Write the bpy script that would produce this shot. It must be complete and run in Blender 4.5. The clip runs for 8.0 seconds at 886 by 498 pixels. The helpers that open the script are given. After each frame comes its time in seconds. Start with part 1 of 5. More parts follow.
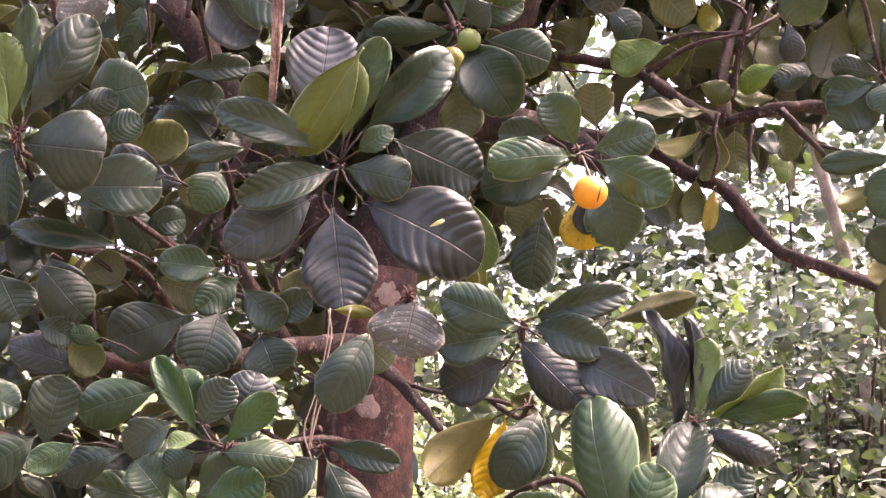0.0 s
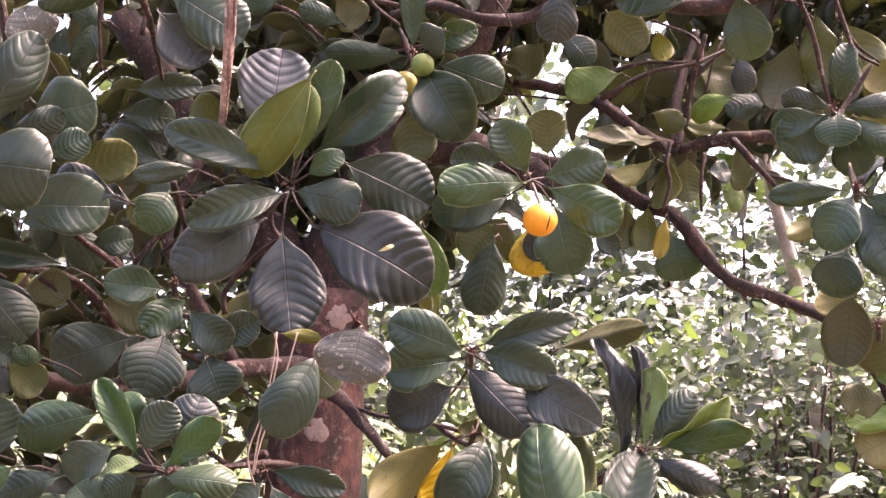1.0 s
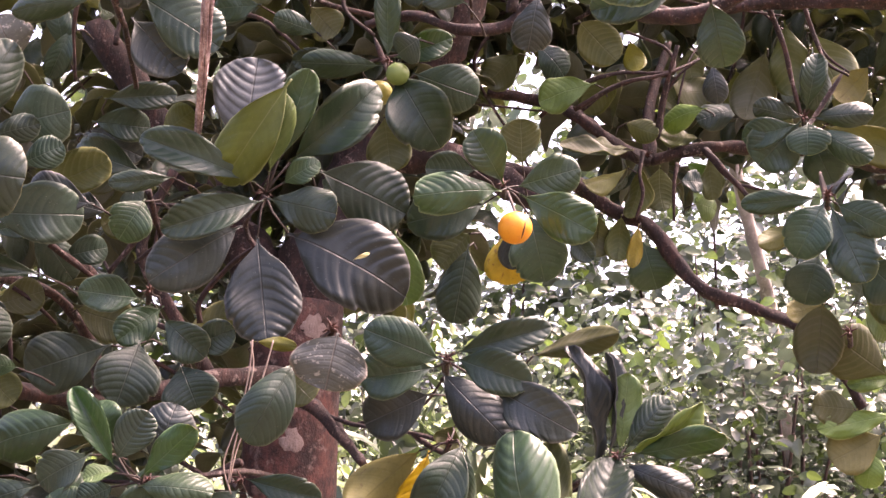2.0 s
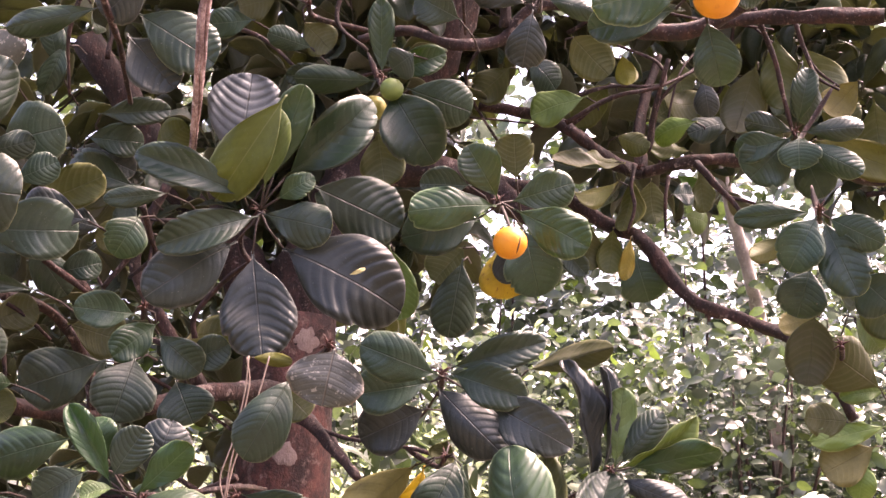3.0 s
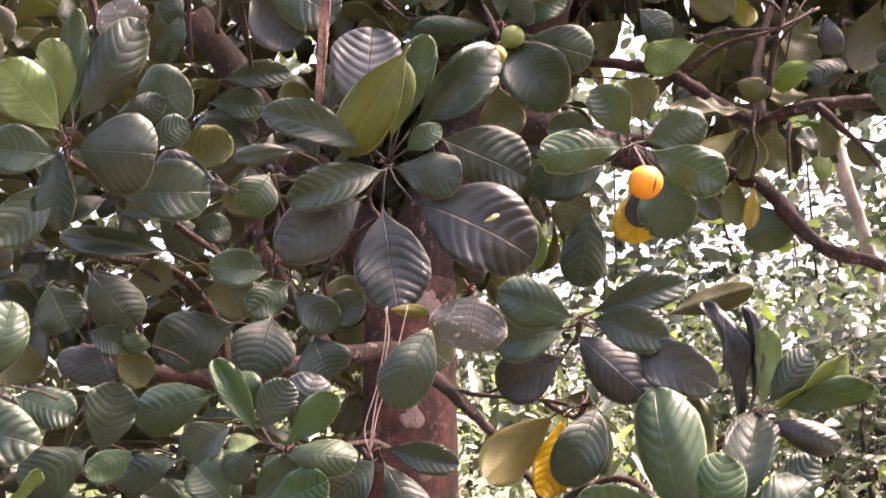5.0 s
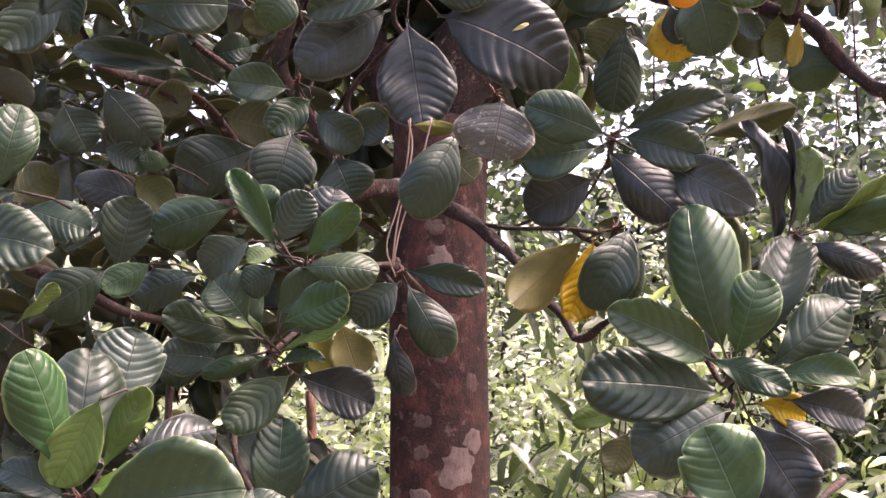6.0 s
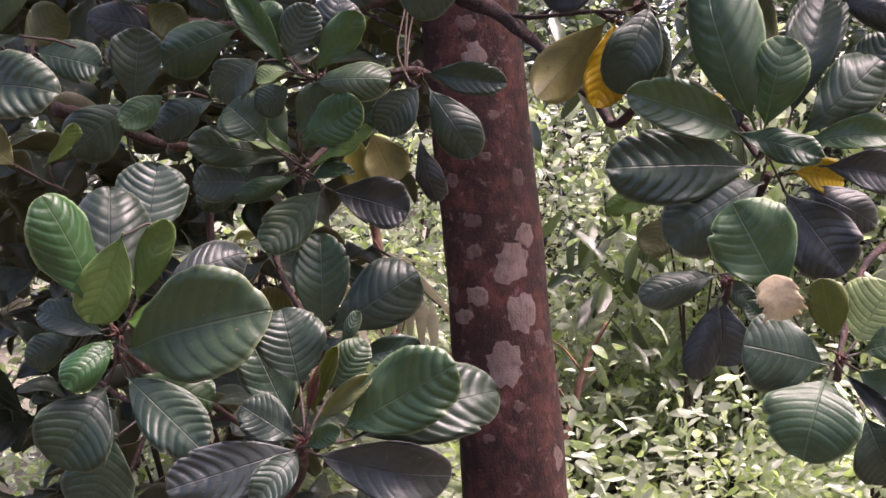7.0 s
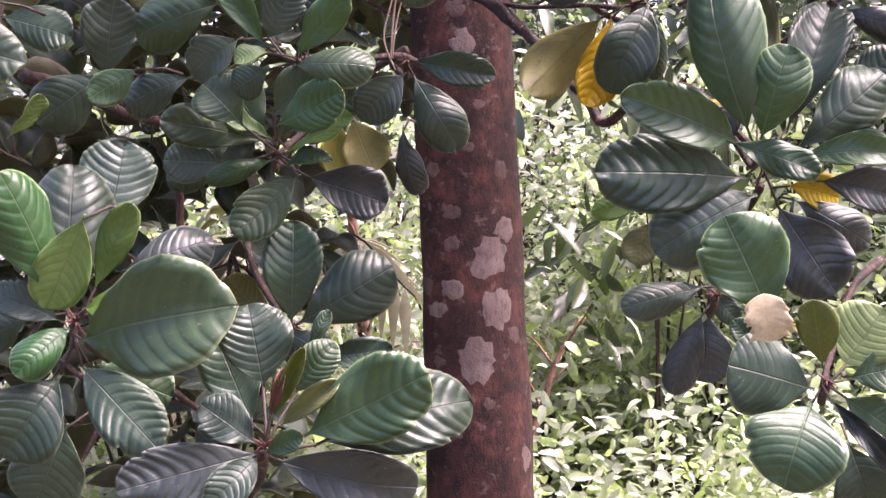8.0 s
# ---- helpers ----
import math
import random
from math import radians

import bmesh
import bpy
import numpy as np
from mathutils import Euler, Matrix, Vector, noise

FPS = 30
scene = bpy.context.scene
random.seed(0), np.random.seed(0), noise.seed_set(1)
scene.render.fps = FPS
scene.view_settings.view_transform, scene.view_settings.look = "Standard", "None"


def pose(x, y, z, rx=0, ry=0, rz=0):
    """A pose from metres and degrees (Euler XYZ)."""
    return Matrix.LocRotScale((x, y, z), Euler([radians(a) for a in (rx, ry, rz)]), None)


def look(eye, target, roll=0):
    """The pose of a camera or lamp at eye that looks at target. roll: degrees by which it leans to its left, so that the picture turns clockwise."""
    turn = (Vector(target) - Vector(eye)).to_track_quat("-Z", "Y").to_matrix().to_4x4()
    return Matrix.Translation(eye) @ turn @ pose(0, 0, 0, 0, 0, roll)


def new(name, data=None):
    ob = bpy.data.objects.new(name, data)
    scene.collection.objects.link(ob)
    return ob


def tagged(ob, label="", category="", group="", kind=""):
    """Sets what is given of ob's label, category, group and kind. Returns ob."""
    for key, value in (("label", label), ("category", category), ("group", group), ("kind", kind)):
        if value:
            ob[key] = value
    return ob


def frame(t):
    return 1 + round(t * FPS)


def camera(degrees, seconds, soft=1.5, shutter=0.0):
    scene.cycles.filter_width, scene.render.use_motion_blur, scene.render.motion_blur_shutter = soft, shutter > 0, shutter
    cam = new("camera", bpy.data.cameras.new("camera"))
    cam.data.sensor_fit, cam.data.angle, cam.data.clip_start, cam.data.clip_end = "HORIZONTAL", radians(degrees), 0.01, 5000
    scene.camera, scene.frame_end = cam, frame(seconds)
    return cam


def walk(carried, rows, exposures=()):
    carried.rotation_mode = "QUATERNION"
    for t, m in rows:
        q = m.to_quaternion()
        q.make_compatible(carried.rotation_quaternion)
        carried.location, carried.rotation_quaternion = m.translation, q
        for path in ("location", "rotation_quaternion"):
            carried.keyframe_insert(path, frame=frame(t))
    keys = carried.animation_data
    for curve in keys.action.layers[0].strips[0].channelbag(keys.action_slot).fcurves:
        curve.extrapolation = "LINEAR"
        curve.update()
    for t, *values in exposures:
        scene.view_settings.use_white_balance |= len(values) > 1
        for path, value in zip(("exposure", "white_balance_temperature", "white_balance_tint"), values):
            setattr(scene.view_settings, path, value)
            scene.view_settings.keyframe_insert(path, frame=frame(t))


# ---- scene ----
cam = camera(40.1, 8.0, soft=1.5, shutter=0.12)
PATH = [
    (0, (0.232, -0.086, 1.554), (-0.229, 1.814, 1.975), 2.2),
    (0.5, (0.245, -0.085, 1.563), (-0.206, 1.813, 2.005), 3.0),
    (1, (0.248, -0.077, 1.567), (-0.146, 1.83, 2.023), 2.7),
    (1.5, (0.248, -0.078, 1.554), (-0.115, 1.831, 2.026), 2.4),
    (3, (0.23, -0.097, 1.564), (-0.099, 1.813, 2.058), 2.0),
    (3.5, (0.231, -0.094, 1.572), (-0.101, 1.798, 2.129), 1.3),
    (4, (0.228, -0.106, 1.577), (-0.107, 1.772, 2.178), 0.7),
    (4.5, (0.194, -0.115, 1.545), (-0.17, 1.759, 2.139), 0.9),
    (5, (0.137, -0.067, 1.496), (-0.336, 1.819, 1.963), 0.6),
    (5.2, (0.102, -0.034, 1.468), (-0.386, 1.869, 1.839), 0.9),
    (6.3, (0.139, 0.051, 1.372), (-0.422, 1.959, 1.586), 0.5),
    (6.5, (0.119, 0.037, 1.387), (-0.472, 1.944, 1.508), -2.3),
    (7, (0.219, 0.101, 1.392), (-0.456, 1.983, 1.345), -4.3),
    (7.5, (0.287, 0.165, 1.455), (-0.418, 2.036, 1.394), -4.5),
    (8, (0.187, 0.181, 1.421), (-0.45, 2.075, 1.338), -1.3),
]
walk(cam, [(t, look(eye, target, roll)) for t, eye, target, roll in PATH], [(0.0, 3.2, 7600, 37), (1.0, 3.2, 7600, 37), (1.5, 3.1, 7500, 37), (3.5, 2.95, 7600, 38), (4.3, 3.36, 7600, 37), (5.0, 3.1, 7800, 34), (6.3, 2.42, 7050, 34), (7.1, 2.05, 6750, 35), (8.0, 2.68, 6600, 36)])

# ---- light ----
world = bpy.data.worlds.new("sky")
scene.world = world
world.use_nodes = True
wt = world.node_tree
sky = wt.nodes.new("ShaderNodeTexSky")
sky.sky_type = 'NISHITA'
sky.sun_disc = False
sky.sun_elevation = radians(61)
sky.sun_rotation = radians(62)
sky.air_density = 0.8
sky.dust_density = 6.0
sky.ozone_density = 0.3
wt.links.new(sky.outputs[0], wt.nodes["Background"].inputs[0])
wt.nodes["Background"].inputs[1].default_value = 0.15
sun = new("sun", bpy.data.lights.new("sun", "SUN"))
sun.data.energy = 4.0
sun.data.angle = radians(36)
sun.data.color = (1.0, 0.975, 0.94)
sun.matrix_world = look((4.2, 2.2, 8.5), (0, 0, 0))


# ---- materials ----
def nodes_of(name):
    m = bpy.data.materials.new(name)
    m.use_nodes = True
    nt = m.node_tree
    return m, nt, nt.nodes["Principled BSDF"], nt.nodes["Material Output"]


def add(nt, kind, **inputs):
    n = nt.nodes.new(kind)
    for key, value in inputs.items():
        n.inputs[key.replace("_", " ")].default_value = value
    return n


def math_node(nt, op, a, b=None, c=None, clamp=False):
    n = nt.nodes.new("ShaderNodeMath")
    n.operation = op
    n.use_clamp = clamp
    for i, v in enumerate((a, b, c)):
        if v is None:
            continue
        if isinstance(v, (int, float)):
            n.inputs[i].default_value = v
        else:
            nt.links.new(v, n.inputs[i])
    return n.outputs[0]


def mix(nt, fac, a, b):
    n = nt.nodes.new("ShaderNodeMix")
    n.data_type = "RGBA"
    for socket, v in ((n.inputs[0], fac), (n.inputs[6], a), (n.inputs[7], b)):
        if isinstance(v, tuple):
            socket.default_value = (*v, 1)
        elif isinstance(v, (int, float)):
            socket.default_value = v
        else:
            nt.links.new(v, socket)
    return n.outputs[2]


def ramp(nt, fac, lo, hi):
    n = nt.nodes.new("ShaderNodeMapRange")
    n.inputs[1].default_value, n.inputs[2].default_value = lo, hi
    nt.links.new(fac, n.inputs[0])
    return n.outputs[0]


def noise_tex(nt, vector, scale, detail=3.0, rough=0.55, dims="3D", w=None):
    n = nt.nodes.new("ShaderNodeTexNoise")
    n.noise_dimensions = dims
    n.inputs["Scale"].default_value, n.inputs["Detail"].default_value, n.inputs["Roughness"].default_value = scale, detail, rough
    nt.links.new(vector, n.inputs["Vector"])
    if w is not None:
        nt.links.new(w, n.inputs["W"])
    return n.outputs[0]


RIBS, SLANT, CURVE, PUCKER = 10.0, 0.14, 0.78, 0.018


def leaf_material(name, c1, c2, vein, rough=0.42, through_light=0.12, spots=None, spot_cut=0.69, relief=0.6, vein_amount=0.045, glow=None, spot_scale=9.0, joined=False):
    """Leaf blade: two greens, midrib and side ribs, blemishes, light shining through."""
    m, nt, b, out = nodes_of(name)
    if joined:
        at = nt.nodes.new("ShaderNodeAttribute")
        at.attribute_name = "blade"
        tc = at.outputs["Vector"]
        info = nt.nodes.new("ShaderNodeNewGeometry").outputs["Random Per Island"]
    else:
        tc = nt.nodes.new("ShaderNodeTexCoord").outputs["Object"]
        info = nt.nodes.new("ShaderNodeObjectInfo").outputs["Random"]
    sep = nt.nodes.new("ShaderNodeSeparateXYZ")
    nt.links.new(tc, sep.inputs[0])
    ax = math_node(nt, "ABSOLUTE", sep.outputs[0])
    bend = math_node(nt, "MULTIPLY_ADD", ax, CURVE, SLANT)
    v = math_node(nt, "SUBTRACT", sep.outputs[1], math_node(nt, "MULTIPLY", ax, bend))
    cell = math_node(nt, "PINGPONG", math_node(nt, "MULTIPLY", v, RIBS), 0.5)
    rib = ramp(nt, cell, 0.24, 0.0)
    midrib = ramp(nt, ax, 0.014, 0.004)
    seed = math_node(nt, "MULTIPLY", info, 37.0)
    big = noise_tex(nt, tc, 2.2, 3, 0.6, "4D", seed)
    fine = noise_tex(nt, tc, 15.0, 7, 0.68, "4D", seed)
    col = mix(nt, ramp(nt, big, 0.35, 0.65), c1, c2)
    col = mix(nt, math_node(nt, "MULTIPLY", ramp(nt, fine, 0.45, 0.72), 0.5), col, tuple(0.55 * x for x in c1))
    col = mix(nt, math_node(nt, "MULTIPLY", rib, vein_amount), col, vein)
    col = mix(nt, math_node(nt, "MULTIPLY", midrib, 0.4), col, vein)
    edge = nt.nodes.new("ShaderNodeAttribute")
    edge.attribute_name = "rim"
    col = mix(nt, math_node(nt, "MULTIPLY", ramp(nt, edge.outputs["Fac"], 0.92, 1.0), 0.6), col, tuple(2.1 * x for x in vein))
    spot = noise_tex(nt, tc, spot_scale, 4, 0.65, "4D", math_node(nt, "ADD", seed, 11.0))
    fewer = math_node(nt, "MULTIPLY", ramp(nt, spot, spot_cut, spot_cut + 0.04), 0.8)
    col = mix(nt, fewer, col, spots or (0.20, 0.16, 0.12))
    fleck = noise_tex(nt, tc, 48.0, 2, 0.5, "4D", math_node(nt, "ADD", seed, 5.0))
    col = mix(nt, math_node(nt, "MULTIPLY", ramp(nt, fleck, 0.69, 0.76), 0.6), col, (0.26, 0.25, 0.23))
    hsv = nt.nodes.new("ShaderNodeHueSaturation")
    nt.links.new(math_node(nt, "MULTIPLY_ADD", info, 0.036, 0.482), hsv.inputs["Hue"])
    nt.links.new(math_node(nt, "MULTIPLY_ADD", math_node(nt, "FRACT", math_node(nt, "MULTIPLY", info, 13.7)), 0.35, 0.75), hsv.inputs["Saturation"])
    nt.links.new(math_node(nt, "MULTIPLY_ADD", math_node(nt, "FRACT", math_node(nt, "MULTIPLY", info, 7.3)), 0.6, 0.7), hsv.inputs["Value"])
    nt.links.new(col, hsv.inputs["Color"])
    col = hsv.outputs[0]
    nt.links.new(col, b.inputs["Base Color"])
    b.inputs["Specular IOR Level"].default_value = 0.40
    b.inputs["Sheen Weight"].default_value = 0.015
    b.inputs["Sheen Roughness"].default_value = 0.35
    b.inputs["Sheen Tint"].default_value = (0.86, 0.84, 1.0, 1)
    nt.links.new(math_node(nt, "MULTIPLY_ADD", fine, 0.3, math_node(nt, "MULTIPLY_ADD", big, 0.4, rough - 0.45)), b.inputs["Roughness"])
    height = math_node(nt, "MULTIPLY_ADD", rib, -0.18, math_node(nt, "MULTIPLY", fine, 0.35))
    height = math_node(nt, "MULTIPLY_ADD", midrib, -0.8, height)
    bump = add(nt, "ShaderNodeBump", Strength=relief, Distance=0.004)
    nt.links.new(height, bump.inputs["Height"])
    nt.links.new(bump.outputs[0], b.inputs["Normal"])
    tr = nt.nodes.new("ShaderNodeBsdfTranslucent")
    if glow:
        gain = mix(nt, 0.65, col, glow)
        nt.links.new(gain, tr.inputs["Color"])
    else:
        nt.links.new(col, tr.inputs["Color"])
    ms = nt.nodes.new("ShaderNodeMixShader")
    ms.inputs[0].default_value = through_light
    nt.links.new(b.outputs[0], ms.inputs[1])
    nt.links.new(tr.outputs[0], ms.inputs[2])
    nt.links.new(ms.outputs[0], out.inputs[0])
    return m


DARK_TOP = leaf_material("leaf_dark_top", (0.015, 0.034, 0.020), (0.025, 0.050, 0.029), (0.085, 0.10, 0.07), 0.50, 0.08, glow=(0.14, 0.20, 0.02))
GREEN_TOP = leaf_material("leaf_green_top", (0.017, 0.045, 0.016), (0.027, 0.062, 0.021), (0.11, 0.15, 0.08), 0.48, 0.15, glow=(0.18, 0.32, 0.03))
# young leaf green, also painted on leaves that are only lit from behind
YOUNG_BACKLIT = leaf_material("leaf_young_backlit", (0.080, 0.150, 0.026), (0.120, 0.195, 0.036), (0.17, 0.21, 0.09), 0.5, 0.26, glow=(0.26, 0.34, 0.04), spot_cut=0.74)
OLIVE_UNDER = leaf_material("leaf_olive_under", (0.072, 0.085, 0.026), (0.115, 0.115, 0.034), (0.20, 0.19, 0.08), 0.55, 0.40, glow=(0.34, 0.42, 0.04), relief=0.9, vein_amount=0.4)
OCHRE = leaf_material("leaf_ochre", (0.15, 0.135, 0.026), (0.21, 0.185, 0.032), (0.10, 0.08, 0.02), 0.6, 0.35, glow=(0.42, 0.36, 0.04), spots=(0.09, 0.05, 0.02), spot_cut=0.63)
YELLOW = leaf_material("leaf_yellow", (0.44, 0.31, 0.02), (0.54, 0.40, 0.03), (0.30, 0.20, 0.02), 0.5, 0.3, spots=(0.14, 0.06, 0.02), spot_cut=0.60, glow=(0.6, 0.42, 0.04))
RED = leaf_material("leaf_red_brown", (0.075, 0.024, 0.018), (0.12, 0.038, 0.028), (0.20, 0.08, 0.05), 0.55, 0.08)
TAN = leaf_material("leaf_dry_tan", (0.44, 0.37, 0.20), (0.54, 0.46, 0.27), (0.42, 0.34, 0.2), 0.75, 0.2, vein_amount=0.0, relief=0.06)
SPECKLED = leaf_material("leaf_speckled", (0.075, 0.080, 0.072), (0.11, 0.115, 0.105), (0.17, 0.12, 0.095), 0.6, 0.06, spots=(0.36, 0.33, 0.30), spot_cut=0.58, spot_scale=14.0)
OLIVE_YOUNG = leaf_material("leaf_olive_young", (0.066, 0.086, 0.017), (0.10, 0.124, 0.022), (0.22, 0.24, 0.12), 0.6, 0.30, glow=(0.28, 0.32, 0.04), spot_cut=0.72, relief=0.3)
# lit copy of the dark leaf: the light on it is put into the grey
LIT_GREY = leaf_material("leaf_lit_grey", (0.085, 0.10, 0.115), (0.12, 0.135, 0.15), (0.12, 0.12, 0.11), 0.55, 0.05, relief=0.6)
# purplish leaf hue, greyed and darkened further so that shade is in the colour
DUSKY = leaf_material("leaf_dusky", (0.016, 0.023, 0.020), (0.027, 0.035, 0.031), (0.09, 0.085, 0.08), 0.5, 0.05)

# lighter, more translucent copies of the outer leaf: crown light put into them
DEEP_TOP = leaf_material("inner_leaf_top", (0.034, 0.054, 0.038), (0.056, 0.080, 0.054), (0.10, 0.11, 0.075), 0.40, 0.44, glow=(0.32, 0.36, 0.14), joined=True)
DEEP_UNDER = leaf_material("inner_leaf_under", (0.080, 0.088, 0.055), (0.115, 0.105, 0.062), (0.16, 0.15, 0.09), 0.5, 0.45, vein_amount=0.2, glow=(0.32, 0.31, 0.15), joined=True)

KINDS = {"T": (DARK_TOP, OLIVE_UNDER), "G": (GREEN_TOP, OLIVE_UNDER), "B": (YOUNG_BACKLIT, YOUNG_BACKLIT), "U": (DARK_TOP, OLIVE_UNDER), "O": (DARK_TOP, OCHRE),
         "Y": (YELLOW, YELLOW), "R": (RED, RED), "N": (TAN, TAN), "S": (SPECKLED, OLIVE_UNDER), "P": (DUSKY, DUSKY), "F": (OLIVE_YOUNG, OLIVE_YOUNG), "W": (LIT_GREY, OLIVE_UNDER)}
LOOKS = {"U": "olive underside of a leathery leaf", "B": "bright yellow-green leaf, young or with backlight in its colour", "O": "ochre fading leaf underside", "Y": "yellow dying leaf with brown spots",
         "R": "red-brown withered leaf", "N": "dry tan leaf fragment or pale leaf scratch", "S": "grey-green leaf speckled with lichen", "P": "dusky purple-grey leaf, shade put into its colour", "F": "yellow-olive folded young leaf", "W": "leaf with raised ribs, painted grey for the light on it"}


def bark_material(name, c1, c2, pale, pale_cut=0.62, scale=1.0, rough=0.85):
    m, nt, b, out = nodes_of(name)
    tc = nt.nodes.new("ShaderNodeTexCoord").outputs["Object"]
    mp = nt.nodes.new("ShaderNodeMapping")
    mp.inputs["Scale"].default_value = (1, 1, 0.28)
    nt.links.new(tc, mp.inputs[0])
    streak = noise_tex(nt, mp.outputs[0], 38 * scale, 5, 0.65)
    big = noise_tex(nt, tc, 7 * scale, 4, 0.6)
    patch = noise_tex(nt, tc, 11 * scale, 5, 0.62)
    speck = noise_tex(nt, tc, 60 * scale, 3, 0.6)
    col = mix(nt, ramp(nt, streak, 0.40, 0.62), c1, c2)
    col = mix(nt, math_node(nt, "MULTIPLY", ramp(nt, big, 0.42, 0.60), 0.75), col, tuple(0.5 * x for x in c1))
    col = mix(nt, math_node(nt, "MULTIPLY", ramp(nt, patch, pale_cut, pale_cut + 0.05), 0.75), col, pale)
    col = mix(nt, math_node(nt, "MULTIPLY", ramp(nt, speck, 0.61, 0.70), 0.55), col, pale)
    nt.links.new(col, b.inputs["Base Color"])
    b.inputs["Roughness"].default_value = rough
    bump = add(nt, "ShaderNodeBump", Strength=0.8, Distance=0.006)
    nt.links.new(math_node(nt, "ADD", streak, math_node(nt, "MULTIPLY", speck, 0.4)), bump.inputs["Height"])
    nt.links.new(bump.outputs[0], b.inputs["Normal"])
    return m




def trunk_material(name, deep, mid, pale, rough=0.8):
    """Blotched bark: maroon blotches, short upright cracks, fine pale flecks and thin lichen films."""
    m, nt, b, out = nodes_of(name)
    tc = nt.nodes.new("ShaderNodeTexCoord").outputs["Object"]
    mp = nt.nodes.new("ShaderNodeMapping")
    mp.inputs["Scale"].default_value = (1, 1, 0.4)
    nt.links.new(tc, mp.inputs[0])
    crack = noise_tex(nt, mp.outputs[0], 70, 5, 0.7)
    blotch = noise_tex(nt, tc, 16, 5, 0.65)
    big = noise_tex(nt, tc, 5, 3, 0.55)
    grain = noise_tex(nt, tc, 170, 3, 0.6)
    film = noise_tex(nt, tc, 24, 6, 0.7)
    col = mix(nt, ramp(nt, blotch, 0.36, 0.66), deep, mid)
    col = mix(nt, math_node(nt, "MULTIPLY", ramp(nt, big, 0.44, 0.60), 0.7), col, tuple(0.8 * x for x in deep))
    col = mix(nt, math_node(nt, "MULTIPLY", ramp(nt, crack, 0.50, 0.36), 0.6), col, tuple(0.45 * x for x in deep))
    col = mix(nt, math_node(nt, "MULTIPLY", ramp(nt, film, 0.57, 0.66), 0.5), col, pale)
    col = mix(nt, math_node(nt, "MULTIPLY", ramp(nt, grain, 0.62, 0.74), 0.25), col, pale)
    nt.links.new(col, b.inputs["Base Color"])
    b.inputs["Roughness"].default_value = rough
    bump = add(nt, "ShaderNodeBump", Strength=0.9, Distance=0.006)
    nt.links.new(math_node(nt, "ADD", math_node(nt, "MULTIPLY", crack, 0.8), math_node(nt, "MULTIPLY", grain, 0.5)), bump.inputs["Height"])
    nt.links.new(bump.outputs[0], b.inputs["Normal"])
    return m


BARK = trunk_material("trunk_bark", (0.022, 0.007, 0.006), (0.135, 0.044, 0.033), (0.25, 0.165, 0.145))
LIMB_BARK = bark_material("limb_bark", (0.018, 0.007, 0.006), (0.062, 0.025, 0.019), (0.24, 0.17, 0.15), 0.61, 2.2)
LICHEN = trunk_material("lichen_crust", (0.20, 0.135, 0.12), (0.29, 0.215, 0.195), (0.13, 0.075, 0.065))
THIN_LICHEN = trunk_material("thin_lichen", (0.10, 0.055, 0.048), (0.20, 0.125, 0.11), (0.11, 0.055, 0.047))
VINE = bark_material("vine_bark", (0.26, 0.15, 0.145), (0.52, 0.37, 0.36), (0.62, 0.50, 0.49), 0.58, 3.0)
RED_BARK = bark_material("sapling_bark", (0.10, 0.045, 0.03), (0.22, 0.11, 0.075), (0.30, 0.20, 0.16), 0.62, 2.0)
PALE_BARK = bark_material("pale_bark", (0.34, 0.27, 0.24), (0.46, 0.38, 0.34), (0.55, 0.49, 0.45), 0.6)


def plain_material(name, c1, c2, scale, rough, bump_d=0.002):
    m, nt, b, out = nodes_of(name)
    tc = nt.nodes.new("ShaderNodeTexCoord").outputs["Object"]
    a, f = noise_tex(nt, tc, scale, 4), noise_tex(nt, tc, scale * 7, 3)
    col = mix(nt, ramp(nt, a, 0.35, 0.65), c1, c2)
    col = mix(nt, math_node(nt, "MULTIPLY", ramp(nt, f, 0.55, 0.75), 0.4), col, tuple(0.7 * x for x in c1))
    nt.links.new(col, b.inputs["Base Color"])
    b.inputs["Roughness"].default_value = rough
    bump = add(nt, "ShaderNodeBump", Strength=0.5, Distance=bump_d)
    nt.links.new(f, bump.inputs["Height"])
    nt.links.new(bump.outputs[0], b.inputs["Normal"])
    return m


ORANGE = plain_material("ripe_fruit_skin", (0.62, 0.21, 0.008), (0.70, 0.27, 0.012), 22, 0.55, 0.0006)
GREEN_SKIN = plain_material("green_fruit_skin", (0.10, 0.16, 0.035), (0.15, 0.20, 0.05), 24, 0.5, 0.0006)
LIME_SKIN = plain_material("turning_fruit_skin", (0.22, 0.20, 0.035), (0.29, 0.24, 0.04), 24, 0.5, 0.0006)
CRACK = plain_material("dark_scar", (0.10, 0.04, 0.015), (0.14, 0.05, 0.02), 60, 0.8)
BUD = plain_material("red_bud_scales", (0.045, 0.014, 0.010), (0.085, 0.026, 0.018), 80, 0.7)
SOIL = plain_material("forest_floor", (0.052, 0.047, 0.033), (0.09, 0.08, 0.055), 3.0, 0.95, 0.02)
STALK = plain_material("green_brown_stalk", (0.020, 0.010, 0.008), (0.036, 0.018, 0.012), 90, 0.7)
FIBRE = plain_material("dry_root_fibre", (0.27, 0.19, 0.155), (0.38, 0.28, 0.23), 40, 0.85)


